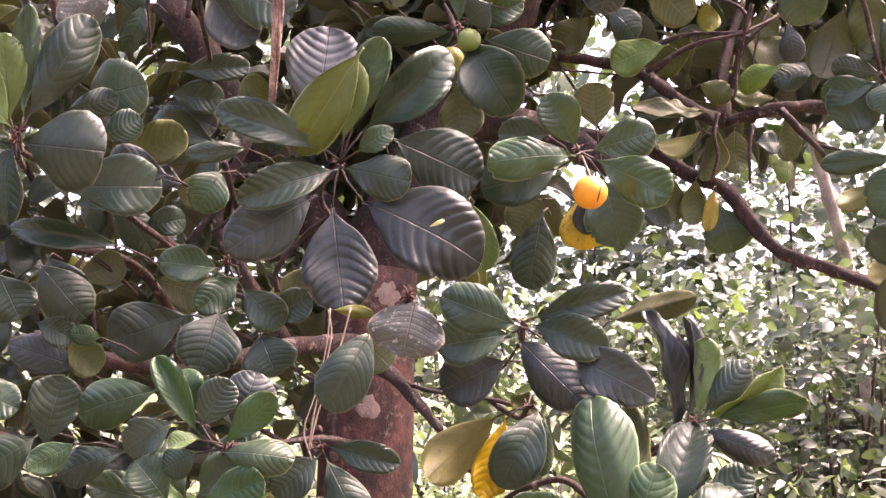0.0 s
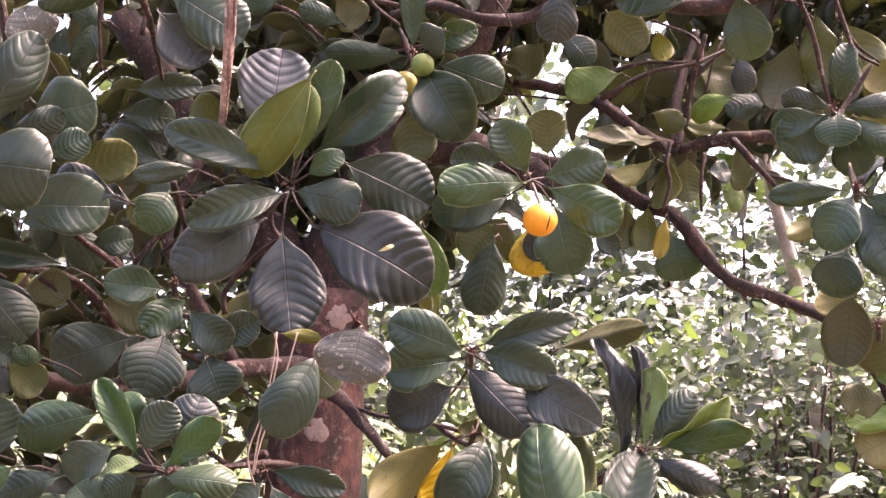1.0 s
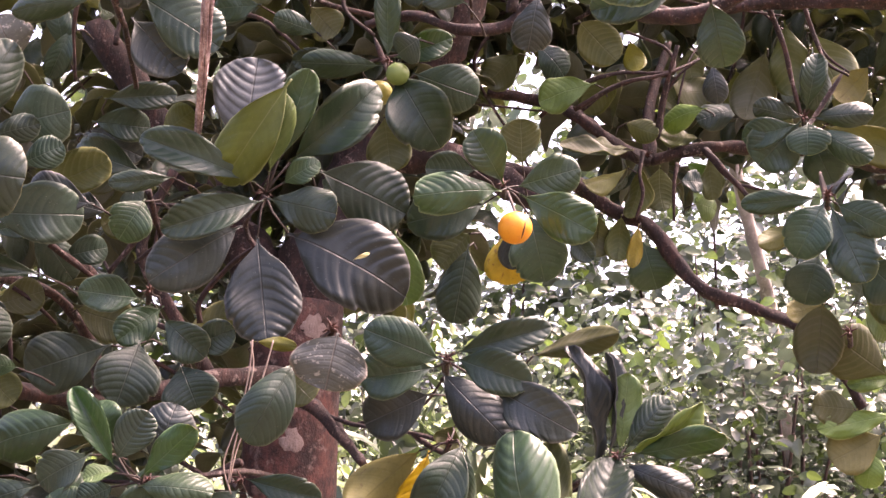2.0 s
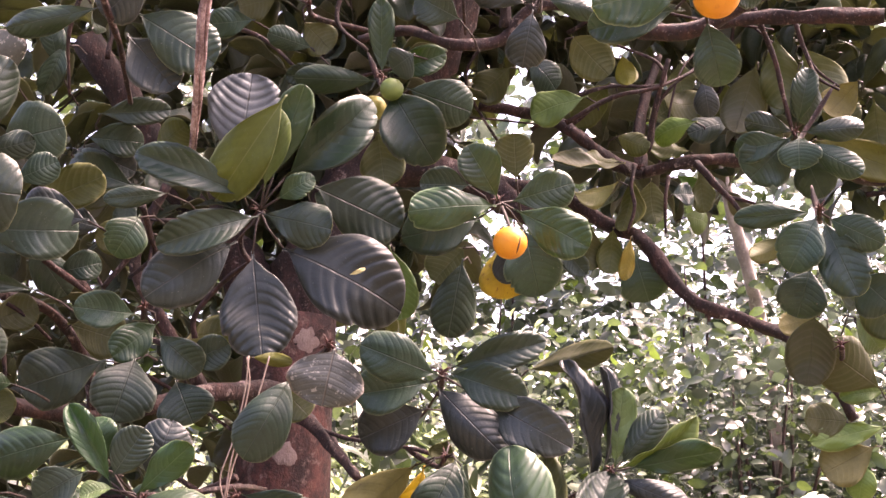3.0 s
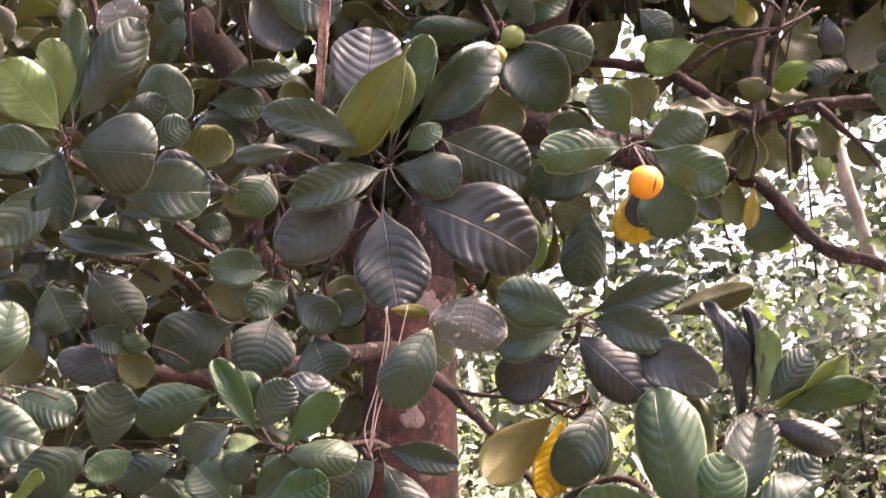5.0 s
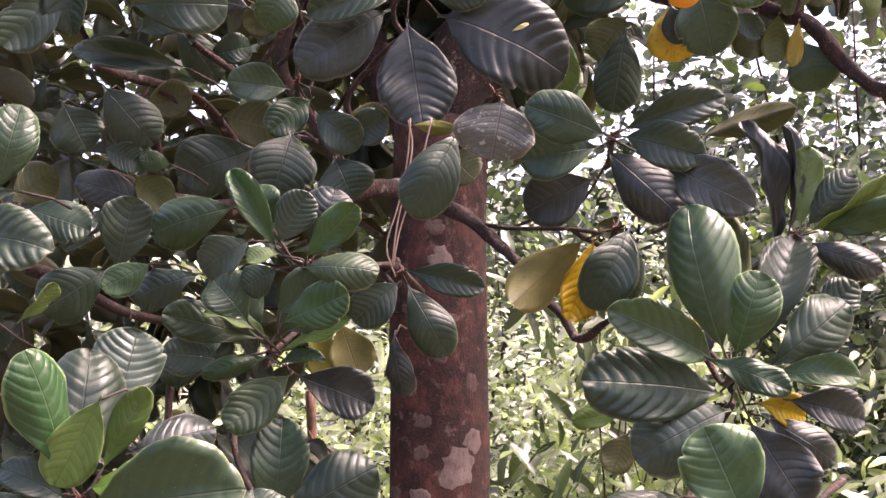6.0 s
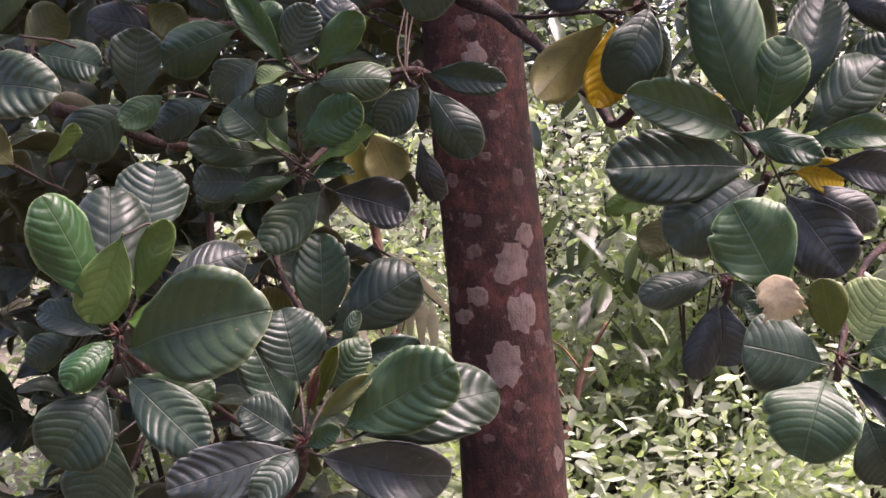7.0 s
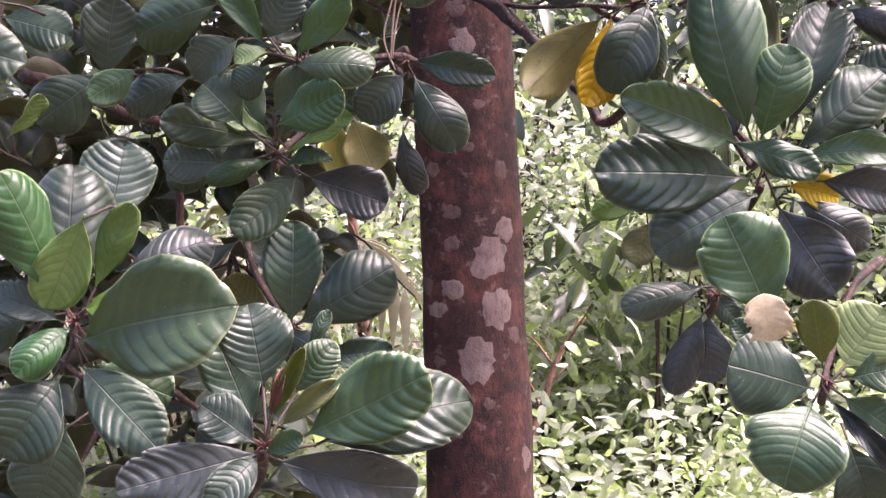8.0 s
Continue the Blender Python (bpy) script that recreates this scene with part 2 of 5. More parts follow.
def far_leaf_material(name, hues, rough, through_light, coat=0.0):
    m, nt, b, out = nodes_of(name)
    island = nt.nodes.new("ShaderNodeNewGeometry").outputs["Random Per Island"]
    cr = nt.nodes.new("ShaderNodeValToRGB")
    cr.color_ramp.interpolation = "LINEAR"
    els = cr.color_ramp.elements
    els[0].color, els[1].color = (*hues[0], 1), (*hues[-1], 1)
    for i, h in enumerate(hues[1:-1]):
        e = els.new((i + 1) / (len(hues) - 1))
        e.color = (*h, 1)
    tc = nt.nodes.new("ShaderNodeTexCoord").outputs["Object"]
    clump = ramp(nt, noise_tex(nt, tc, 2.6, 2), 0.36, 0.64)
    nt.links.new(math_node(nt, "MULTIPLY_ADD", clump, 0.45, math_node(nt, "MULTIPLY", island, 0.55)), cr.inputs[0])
    f = noise_tex(nt, tc, 30, 3)
    col = mix(nt, math_node(nt, "MULTIPLY", ramp(nt, f, 0.45, 0.7), 0.3), cr.outputs[0], (0.03, 0.05, 0.02))
    nt.links.new(col, b.inputs["Base Color"])
    b.inputs["Roughness"].default_value = rough
    b.inputs["Coat Weight"].default_value = coat
    b.inputs["Coat Roughness"].default_value = 0.26
    tr = nt.nodes.new("ShaderNodeBsdfTranslucent")
    nt.links.new(col, tr.inputs["Color"])
    ms = nt.nodes.new("ShaderNodeMixShader")
    ms.inputs[0].default_value = through_light
    nt.links.new(b.outputs[0], ms.inputs[1])
    nt.links.new(tr.outputs[0], ms.inputs[2])
    nt.links.new(ms.outputs[0], out.inputs[0])
    return m


SHRUB_LEAF = far_leaf_material("shrub_leaf", [(0.026, 0.040, 0.024), (0.048, 0.066, 0.046), (0.085, 0.104, 0.080), (0.055, 0.088, 0.038), (0.095, 0.14, 0.04), (0.18, 0.28, 0.04)], 0.24, 0.38, 1.0)
# pale hues of this ramp paint sky glare over the leaves' own green
UNDER_LEAF_GLARE = far_leaf_material("undergrowth_leaf_glare", [(0.06, 0.09, 0.045), (0.25, 0.34, 0.14), (0.56, 0.60, 0.51), (0.44, 0.58, 0.17), (0.76, 0.79, 0.71)], 0.18, 0.68, 1.0)
CANOPY_LEAF = far_leaf_material("canopy_leaf", [(0.04, 0.06, 0.03), (0.06, 0.09, 0.035), (0.09, 0.12, 0.04)], 0.45, 0.35)
DROOP_LEAF = far_leaf_material("drooping_leaf", [(0.02, 0.035, 0.015), (0.05, 0.07, 0.03), (0.08, 0.12, 0.04), (0.15, 0.21, 0.08)], 0.3, 0.3, 0.4)
PALM_LEAF = far_leaf_material("palm_leaflet", [(0.14, 0.15, 0.08), (0.26, 0.24, 0.16), (0.40, 0.35, 0.27)], 0.4, 0.25)


# ---- mesh helpers ----
def mesh_from(name, verts, faces, mats, face_mats=None, smooth=True):
    me = bpy.data.meshes.new(name)
    me.from_pydata(verts, [], faces)
    for m in mats:
        me.materials.append(m)
    if face_mats is not None:
        me.polygons.foreach_set("material_index", face_mats)
    me.polygons.foreach_set("use_smooth", [smooth] * len(me.polygons))
    me.update()
    return me


def under(ob, parent, inverse=None):
    ob.parent = parent
    ob.matrix_parent_inverse = inverse or Matrix.Identity(4)
    return ob


def part(name, me, parent, label="", inverse=None):
    ob = new(name, me)
    under(ob, parent, inverse)
    return tagged(ob, label) if label else ob


def smooth_path(points, steps=5):
    """Catmull-Rom through the points."""
    p = [Vector(q) for q in points]
    if len(p) < 3:
        return [p[0].lerp(p[-1], i / steps) for i in range(steps + 1)]
    p = [2 * p[0] - p[1], *p, 2 * p[-1] - p[-2]]
    out = []
    for i in range(1, len(p) - 2):
        a, b, c, d = p[i - 1:i + 3]
        for k in range(steps):
            t = k / steps
            out.append(0.5 * (2 * b + (c - a) * t + (2 * a - 5 * b + 4 * c - d) * t * t + (3 * b - a - 3 * c + d) * t ** 3))
    return out + [p[-2]]


def tube(points, radii, sides=10, rough=0.08, seed=0, verts=None, faces=None, freq=9.0):
    """A knobbly tube with closed ends; adds to verts and faces when given."""
    verts, faces = ([] if verts is None else verts), ([] if faces is None else faces)
    start, n = len(verts), len(points)
    side = Vector((1, 0.3, 0.2))
    for i, p in enumerate(points):
        ahead = (points[min(i + 1, n - 1)] - points[max(i - 1, 0)]).normalized()
        side = (side - ahead * side.dot(ahead)).normalized()
        up = ahead.cross(side)
        for k in range(sides):
            a = 2 * math.pi * k / sides
            d = side * math.cos(a) + up * math.sin(a)
            r = radii[i] * (1 + rough * 2 * noise.noise(p * freq + d * 1.3 + Vector((seed * 3.1, 0, 0))))
            verts.append(p + d * r)
    for i in range(n - 1):
        for k in range(sides):
            a, b = start + i * sides + k, start + i * sides + (k + 1) % sides
            faces.append((a, b, b + sides, a + sides))
    faces.append(tuple(start + k for k in reversed(range(sides))))
    faces.append(tuple(start + (n - 1) * sides + k for k in range(sides)))
    return verts, faces


# ---- leaf meshes, length 1 along y, width 1 along x, upper side to z ----
def leaf_shape(shape, seed, per_rib=5, nw=4):
    """Rows run along the side ribs, so that the blade is corrugated rib by rib."""
    rnd = random.Random(seed * 7 + ord(shape))
    nl = int(RIBS * per_rib)
    bow = {"a": 0.09, "r": 0.07, "f": 0.04, "v": 0.05, "t": 0.10, "o": 0.06}[shape] + rnd.uniform(-0.07, 0.09)
    fold = {"a": 0.05, "r": 0.0, "f": 0.03, "v": 0.55, "t": 0.1, "o": 0.0}[shape] + rnd.uniform(-0.16, 0.22)
    cup = rnd.uniform(-0.7, 0.5) if shape == "a" else 0.0
    frill, beat, tip_curl = rnd.uniform(0.012, 0.045), rnd.uniform(7, 15), rnd.uniform(-0.8, 0.45)
    skew, off = rnd.uniform(-0.04, 0.04), rnd.uniform(0, 50)
    widest, taper = (rnd.uniform(0.50, 0.56), 0.62) if shape == "o" else (rnd.uniform(0.56, 0.69), rnd.uniform(0.82, 1.12))
    ripple = 0.0 if shape == "t" else PUCKER * rnd.uniform(0.75, 1.0) if shape == "r" else PUCKER * rnd.choice((0.1, 0.18, 0.28, 0.4, 0.5, 0.65)) * (1.0 if shape in "ao" else 0.35)
    torn = 1.0 if shape == "t" else 0.0

    def half(y):
        if torn:
            return 0.5 * min(1.0, 0.7 + 0.4 * y) * math.sqrt(max(0.0, 1 - max(0.0, (y - 0.6) / 0.4) ** 2))
        if y < 0.07:
            return 0.02
        q = (y - 0.07) / 0.93
        if q >= 1:
            return 0.0
        h = 0.5 * math.sin(math.pi / 2 * q / widest) ** taper if q < widest else 0.5 * math.sqrt(max(0.0, 1 - ((q - widest) / (1 - widest)) ** 2.1))
        return max(h, 0.02 if q < 0.3 else 0.0)

    bites = [(rnd.uniform(0.35, 0.9), rnd.choice((-1, 1)), rnd.uniform(0.03, 0.12), rnd.uniform(0.015, 0.04)) for _ in range(rnd.choice((0, 0, 1, 2)))] if shape in 'af' else [(0.6, 1, 0.08, 0.03)] if shape == 'r' else []
    rows = []
    for i in range(nl + 1):
        v = i / nl
        lo, hi = 0.0, 0.5
        for _ in range(18):
            m = (lo + hi) / 2
            lo, hi = (m, hi) if half(v + m * (SLANT + CURVE * m)) > m else (lo, m)
        pucker = abs(math.sin(math.pi * v * RIBS)) ** 0.8
        row = []
        for j in range(-nw, nw + 1):
            u = j / nw
            reach = lo * (1 + (0.035 + 0.5 * torn) * noise.noise(Vector((v * 7 + off, math.copysign(2.0, u), 1.7))) + 0.014 * noise.noise(Vector((v * 19 + off, math.copysign(5.0, u), 3.1))))
            reach *= 1 - sum(d * math.exp(-((v - c) / q) ** 2) for c, sd, d, q in bites if sd * u > 0)
            ax = abs(u) ** 0.85 * reach
            x = math.copysign(ax, u)
            y = v + ax * (SLANT + CURVE * ax)
            z = bow * 4 * y * (1 - y) + fold * ax * 0.5 + cup * ax * ax + tip_curl * max(0.0, y - 0.62) ** 2
            z += frill * math.sin(y * beat + off + (1.7 if x > 0 else 0.0)) * abs(u) ** 2 * min(1, y * 3)
            z += ripple * pucker * min(1, ax / 0.10) * min(1.0, 0.08 + max(0.0, y - 0.25) * 1.7) * (1 - 0.35 * abs(u) ** 4)
            z -= 0.008 * math.exp(-(ax / 0.03) ** 2) if lo > 0.05 else 0
            z += 0.05 * noise.noise(Vector((x * 2.6, y * 2.6, off))) * min(1, y * 2) + 0.02 * noise.noise(Vector((x * 7, y * 7, off))) * abs(u)
            row.append(Vector((x + skew * math.sin(math.pi * y), y, z)))
        rows.append(row)
    verts, faces, fm = [], [], []
    c = 2 * nw + 1
    for gap in (0.0, -0.007):
        for row in rows:
            verts += [v + Vector((0, 0, gap - (0.02 if row is rows[0] else 0) * (gap < 0))) for v in row]
    o = len(rows) * c
    for i in range(nl):
        for j in range(c - 1):
            a = i * c + j
            faces.append((a, a + 1, a + c + 1, a + c)); fm.append(0)
            faces.append((o + a, o + a + c, o + a + c + 1, o + a + 1)); fm.append(1)
        for j, flip in ((0, False), (c - 1, True)):
            a, b = i * c + j, (i + 1) * c + j
            faces.append((a, a + o, b + o, b) if flip else (a, b, b + o, a + o)); fm.append(1)
    for i in (0, nl):
        for j in range(c - 1):
            a = i * c + j
            faces.append((a, a + 1, a + 1 + o, a + o) if i else (a, a + o, a + 1 + o, a + 1)); fm.append(1)
    rim = [abs(j) / nw for _ in (0, 1) for _ in rows for j in range(-nw, nw + 1)]
    return verts, faces, fm, rim


def leaf_mesh(shape, seed):
    v, f, fm, rim = leaf_shape(shape, seed)
    me = mesh_from("leaf", v, f, [DARK_TOP, OLIVE_UNDER], fm)
    me.attributes.new("rim", "FLOAT", "POINT").data.foreach_set("value", rim)
    return me


LEAF_MESHES = {s: [leaf_mesh(s, k) for k in range(n)] for s, n in (("a", 22), ("r", 8), ("f", 8), ("v", 4), ("t", 3), ("o", 5))}

# ---- ground ----
gv, gf = [], []
rings = [0, 1, 2, 3, 4.5, 6, 8, 11, 15, 22, 35, 60, 120, 300, 900]
for r in rings:
    for k in range(32):
        a = 2 * math.pi * k / 32
        x, y = r * math.cos(a), r * math.sin(a) + 3.4
        gv.append((x, y, 0.12 * noise.noise(Vector((x, y, 0)) * 0.5) * min(1, r / 2) if r < 100 else -1.0))
for i in range(len(rings) - 1):
    for k in range(32):
        a, b = i * 32 + k, i * 32 + (k + 1) % 32
        gf.append((a, a + 32, b + 32, b))
tagged(new("ground", mesh_from("ground", gv, gf, [SOIL])), "brown leaf-littered forest floor", "ground", kind="structure")

# ---- the tree ----
BASE = Vector((-0.815, 3.4, 0.0))
tree = new("tree")
tree.location = BASE
tagged(tree, "broadleaf tree with large ribbed dark green leaves and orange fruit", "tree")
FROM_BASE = Matrix.Translation(-BASE)

tp = [Vector((-0.815 + 0.012 * math.sin(z * 2.1), 3.4 + 0.01 * math.cos(z * 1.7), z)) for z in np.linspace(-0.1, 2.25, 34)]
tr_ = [0.149 - 0.006 * z + 0.06 * math.exp(-max(z, 0) * 5) + 0.006 * math.exp(-((z - 0.5) / 0.4) ** 2) for z in np.linspace(-0.1, 2.25, 34)]
tv, tf = tube(tp, tr_, 36, 0.025, 3, freq=5.0)
trunk = part("trunk", mesh_from("trunk", tv, tf, [BARK]), tree, "red-brown bark with pale lichen crusts", FROM_BASE)


def branch(name, r0, r1, points):
    path = smooth_path(points, 6)
    n = len(path)
    radii = [r0 + (r1 - r0) * i / (n - 1) for i in range(n)]
    v, f = tube(path, radii, 12, 0.28, len(points) + r0 * 100, freq=17.0)
    return part(name, mesh_from(name, v, f, [LIMB_BARK]), tree, "", FROM_BASE)


# limbs above the fork
branch("limb", 0.11, 0.07, [(-0.815, 3.4, 2.15), (-0.74, 3.42, 2.5), (-0.6, 3.45, 2.85), (-0.4, 3.4, 3.15), (-0.25, 3.3, 3.6)])
branch("limb", 0.09, 0.05, [(-0.815, 3.4, 2.1), (-1.0, 3.45, 2.4), (-1.25, 3.5, 2.7), (-1.6, 3.4, 3.2)])
branch("limb", 0.055, 0.035, [(-0.6, 3.44, 2.75), (-0.3, 3.4, 2.68), (0.05, 3.25, 2.45)])
branch("limb", 0.0167, 0.0217, [(-0.31, 3.64, 3.02), (-0.13, 3.66, 2.99), (-0.02, 3.63, 2.93), (0.14, 3.62, 2.80), (0.22, 3.63, 2.77)])
branch("limb", 0.0267, 0.0167, [(0.98, 3.80, 2.79), (0.76, 3.70, 2.81), (0.58, 3.66, 2.82), (0.37, 3.61, 2.80), (0.22, 3.63, 2.77)])
branch("limb", 0.0260, 0.0125, [(-0.30, 3.50, 2.72), (-0.04, 3.54, 2.68), (0.10, 3.51, 2.58), (0.22, 3.47, 2.51), (0.30, 3.44, 2.39), (0.38, 3.40, 2.30), (0.49, 3.40, 2.26), (0.63, 3.28, 2.17), (0.71, 3.29, 2.08), (0.78, 3.29, 1.96)])
branch("twig", 0.0096, 0.0048, [(0.38, 3.40, 2.30), (0.40, 3.40, 2.28), (0.41, 3.41, 2.25)])
branch("limb", 0.0217, 0.0117, [(0.22, 3.63, 2.77), (0.21, 3.70, 2.94), (0.24, 3.76, 3.10), (0.28, 3.82, 3.25)])
branch("twig", 0.0040, 0.0028, [(0.27, 3.63, 2.77), (0.30, 3.64, 2.93), (0.34, 3.63, 3.10), (0.41, 3.71, 3.23)])
branch("limb", 0.0160, 0.0120, [(0.29, 2.61, 2.79), (0.17, 2.60, 2.83), (0.03, 2.58, 2.86), (-0.05, 2.58, 2.84), (-0.11, 2.60, 2.78), (-0.22, 2.59, 2.77), (-0.36, 2.65, 2.84), (-0.49, 2.72, 2.85)])
branch("limb", 0.0150, 0.0120, [(-0.10, 2.59, 2.81), (-0.10, 2.55, 2.90), (-0.12, 2.54, 3.02), (-0.12, 2.54, 3.11)])
branch("limb", 0.0170, 0.0130, [(0.65, 1.98, 2.62), (0.49, 2.01, 2.62), (0.34, 2.11, 2.57), (0.23, 2.16, 2.59), (0.14, 2.24, 2.65)])
branch("limb", 0.0170, 0.0130, [(0.75, 2.47, 2.75), (0.61, 2.49, 2.76), (0.49, 2.55, 2.79), (0.29, 2.61, 2.79)])
branch("twig", 0.0065, 0.0045, [(0.48, 2.58, 2.84), (0.53, 2.62, 2.72), (0.55, 2.65, 2.64), (0.57, 2.68, 2.57)])
branch("twig", 0.0050, 0.0030, [(0.58, 2.67, 2.86), (0.61, 2.70, 2.77), (0.64, 2.72, 2.71), (0.69, 2.73, 2.68)])
branch("limb", 0.0110, 0.0080, [(-0.32, 2.36, 2.97), (-0.24, 2.41, 2.90), (-0.19, 2.44, 2.87), (-0.14, 2.46, 2.84)])
branch("twig", 0.0040, 0.0035, [(-0.17, 2.30, 2.92), (-0.17, 2.36, 2.81), (-0.18, 2.49, 2.75)])
branch("limb", 0.0210, 0.0110, [(-0.73, 2.99, 1.95), (-0.61, 2.93, 1.88), (-0.51, 2.81, 1.80), (-0.44, 2.73, 1.74)])
branch("twig", 0.0055, 0.0040, [(-0.61, 2.93, 1.88), (-0.49, 2.81, 1.84), (-0.33, 2.65, 1.81), (-0.22, 2.57, 1.78), (-0.16, 2.48, 1.73)])
branch("twig", 0.0045, 0.0025, [(-0.48, 2.81, 1.84), (-0.38, 2.73, 1.86), (-0.29, 2.65, 1.87), (-0.20, 2.45, 1.92)])
branch("limb", 0.0275, 0.0180, [(-0.74, 3.04, 1.98), (-0.82, 2.91, 1.97), (-0.96, 2.75, 1.91), (-1.08, 2.65, 1.87), (-1.20, 2.53, 1.87), (-1.30, 2.35, 1.90)])
branch("limb", 0.0150, 0.0080, [(-1.08, 2.65, 1.87), (-1.08, 2.58, 1.99), (-1.11, 2.43, 2.08), (-1.18, 2.27, 2.09), (-1.20, 2.14, 2.08)])
branch("limb", 0.0180, 0.0120, [(-0.92, 2.92, 1.98), (-1.05, 2.89, 2.18), (-1.10, 2.85, 2.27), (-1.08, 2.83, 2.38), (-1.02, 2.82, 2.50)])
branch("twig", 0.0090, 0.0060, [(-0.99, 2.49, 2.09), (-1.03, 2.40, 2.14), (-1.06, 2.32, 2.17), (-1.06, 2.19, 2.21)])
branch("twig", 0.0065, 0.0045, [(-0.84, 2.28, 2.28), (-0.85, 2.35, 2.24), (-0.86, 2.41, 2.20), (-0.95, 2.49, 2.17)])
branch("twig", 0.0060, 0.0040, [(-0.60, 2.32, 2.16), (-0.62, 2.31, 2.19), (-0.61, 2.28, 2.22), (-0.56, 2.24, 2.26)])
branch("twig", 0.0060, 0.0045, [(-0.74, 2.39, 2.01), (-0.74, 2.38, 2.06), (-0.68, 2.37, 2.13), (-0.61, 2.34, 2.17)])
branch("twig", 0.0100, 0.0075, [(-1.22, 2.04, 2.87), (-1.23, 2.11, 2.74), (-1.23, 2.17, 2.63), (-1.22, 2.21, 2.54)])
branch("twig", 0.0100, 0.0065, [(-0.48, 2.95, 1.72), (-0.36, 2.78, 1.64), (-0.30, 2.70, 1.57), (-0.21, 2.61, 1.61), (-0.10, 2.53, 1.62), (0.02, 2.40, 1.50)])
branch("twig", 0.0060, 0.0050, [(-0.01, 2.70, 1.65), (0.05, 2.60, 1.69), (0.11, 2.53, 1.72), (0.16, 2.51, 1.75)])
branch("twig", 0.0070, 0.0050, [(0.04, 2.37, 1.43), (0.00, 2.45, 1.37), (-0.04, 2.43, 1.27), (-0.05, 2.33, 1.24)])
branch("twig", 0.0070, 0.0050, [(0.24, 2.56, 1.29), (0.19, 2.45, 1.25), (0.16, 2.34, 1.17), (0.14, 2.23, 1.10)])
branch("twig", 0.0080, 0.0060, [(-1.11, 2.36, 1.49), (-1.11, 2.36, 1.38), (-1.10, 2.36, 1.28), (-1.10, 2.35, 1.18)])
branch("twig", 0.0075, 0.0050, [(-0.95, 2.33, 1.38), (-0.94, 2.34, 1.30), (-0.88, 2.31, 1.22), (-0.83, 2.29, 1.18)])
branch("twig", 0.0090, 0.0050, [(-0.65, 2.47, 1.72), (-0.76, 2.53, 1.68), (-0.86, 2.49, 1.59), (-0.86, 2.30, 1.51)])
branch("twig", 0.0070, 0.0050, [(-0.80, 3.16, 1.73), (-0.69, 2.67, 1.71), (-0.61, 2.32, 1.69), (-0.66, 2.20, 1.67), (-0.71, 2.10, 1.66)])
branch("limb", 0.0150, 0.0090, [(-1.46, 2.34, 1.70), (-1.44, 2.49, 1.68), (-1.40, 2.64, 1.63), (-1.31, 2.82, 1.61)])
branch("twig", 0.0080, 0.0060, [(-0.99, 1.82, 1.23), (-1.05, 2.01, 1.15), (-1.12, 2.31, 1.05), (-1.15, 2.51, 0.96)])
branch("twig", 0.0080, 0.0060, [(-0.56, 1.63, 1.09), (-0.62, 1.68, 1.03), (-0.71, 1.79, 0.94), (-0.81, 1.93, 0.84)])
branch("twig", 0.0065, 0.0040, [(-0.11, 3.39, 2.84), (0.02, 3.32, 2.91), (0.13, 3.31, 2.94), (0.28, 3.31, 2.94), (0.27, 3.33, 3.02), (0.15, 3.35, 3.09)])
branch("twig", 0.0050, 0.0035, [(0.02, 3.35, 2.84), (0.13, 3.32, 2.91), (0.28, 3.31, 2.93)])
branch("twig", 0.0055, 0.0035, [(0.25, 3.47, 2.81), (0.28, 3.37, 2.92), (0.38, 3.38, 3.02)])
branch("twig", 0.0045, 0.0030, [(0.62, 2.87, 2.89), (0.66, 2.90, 2.81), (0.72, 2.91, 2.76)])
branch("twig", 0.0060, 0.0040, [(0.39, 3.49, 2.74), (0.46, 3.46, 2.65), (0.55, 3.41, 2.60)])
branch("twig", 0.0050, 0.0030, [(-0.97, 2.15, 2.72), (-1.00, 2.17, 2.64), (-1.03, 2.26, 2.53)])
branch("twig", 0.0075, 0.0055, [(-0.81, 1.91, 2.62), (-0.83, 2.04, 2.58), (-0.86, 2.14, 2.58), (-0.93, 2.36, 2.55)])
branch("twig", 0.0055, 0.0040, [(-0.78, 2.54, 2.82), (-0.69, 2.53, 2.78), (-0.60, 2.53, 2.70)])
branch("twig", 0.0060, 0.0040, [(-0.49, 2.56, 2.95), (-0.51, 2.56, 2.83), (-0.43, 2.56, 2.75)])
branch("twig", 0.0090, 0.0065, [(-0.34, 2.53, 3.08), (-0.36, 2.50, 3.01), (-0.40, 2.50, 2.89)])
branch("twig", 0.0050, 0.0035, [(-1.14, 2.30, 2.07), (-1.11, 2.32, 2.05), (-1.06, 2.36, 2.00)])
branch("twig", 0.0050, 0.0035, [(-1.18, 2.34, 2.04), (-1.17, 2.36, 1.98), (-1.16, 2.37, 1.91)])
branch("twig", 0.0080, 0.0050, [(-1.05, 2.27, 2.16), (-1.01, 2.30, 2.13), (-0.97, 2.33, 2.10)])
branch("twig", 0.0075, 0.0050, [(-0.87, 2.38, 2.28), (-0.91, 2.39, 2.20), (-0.96, 2.38, 2.12)])
branch("twig", 0.0050, 0.0030, [(-0.14, 2.68, 1.80), (-0.09, 2.68, 1.83), (-0.04, 2.63, 1.87)])


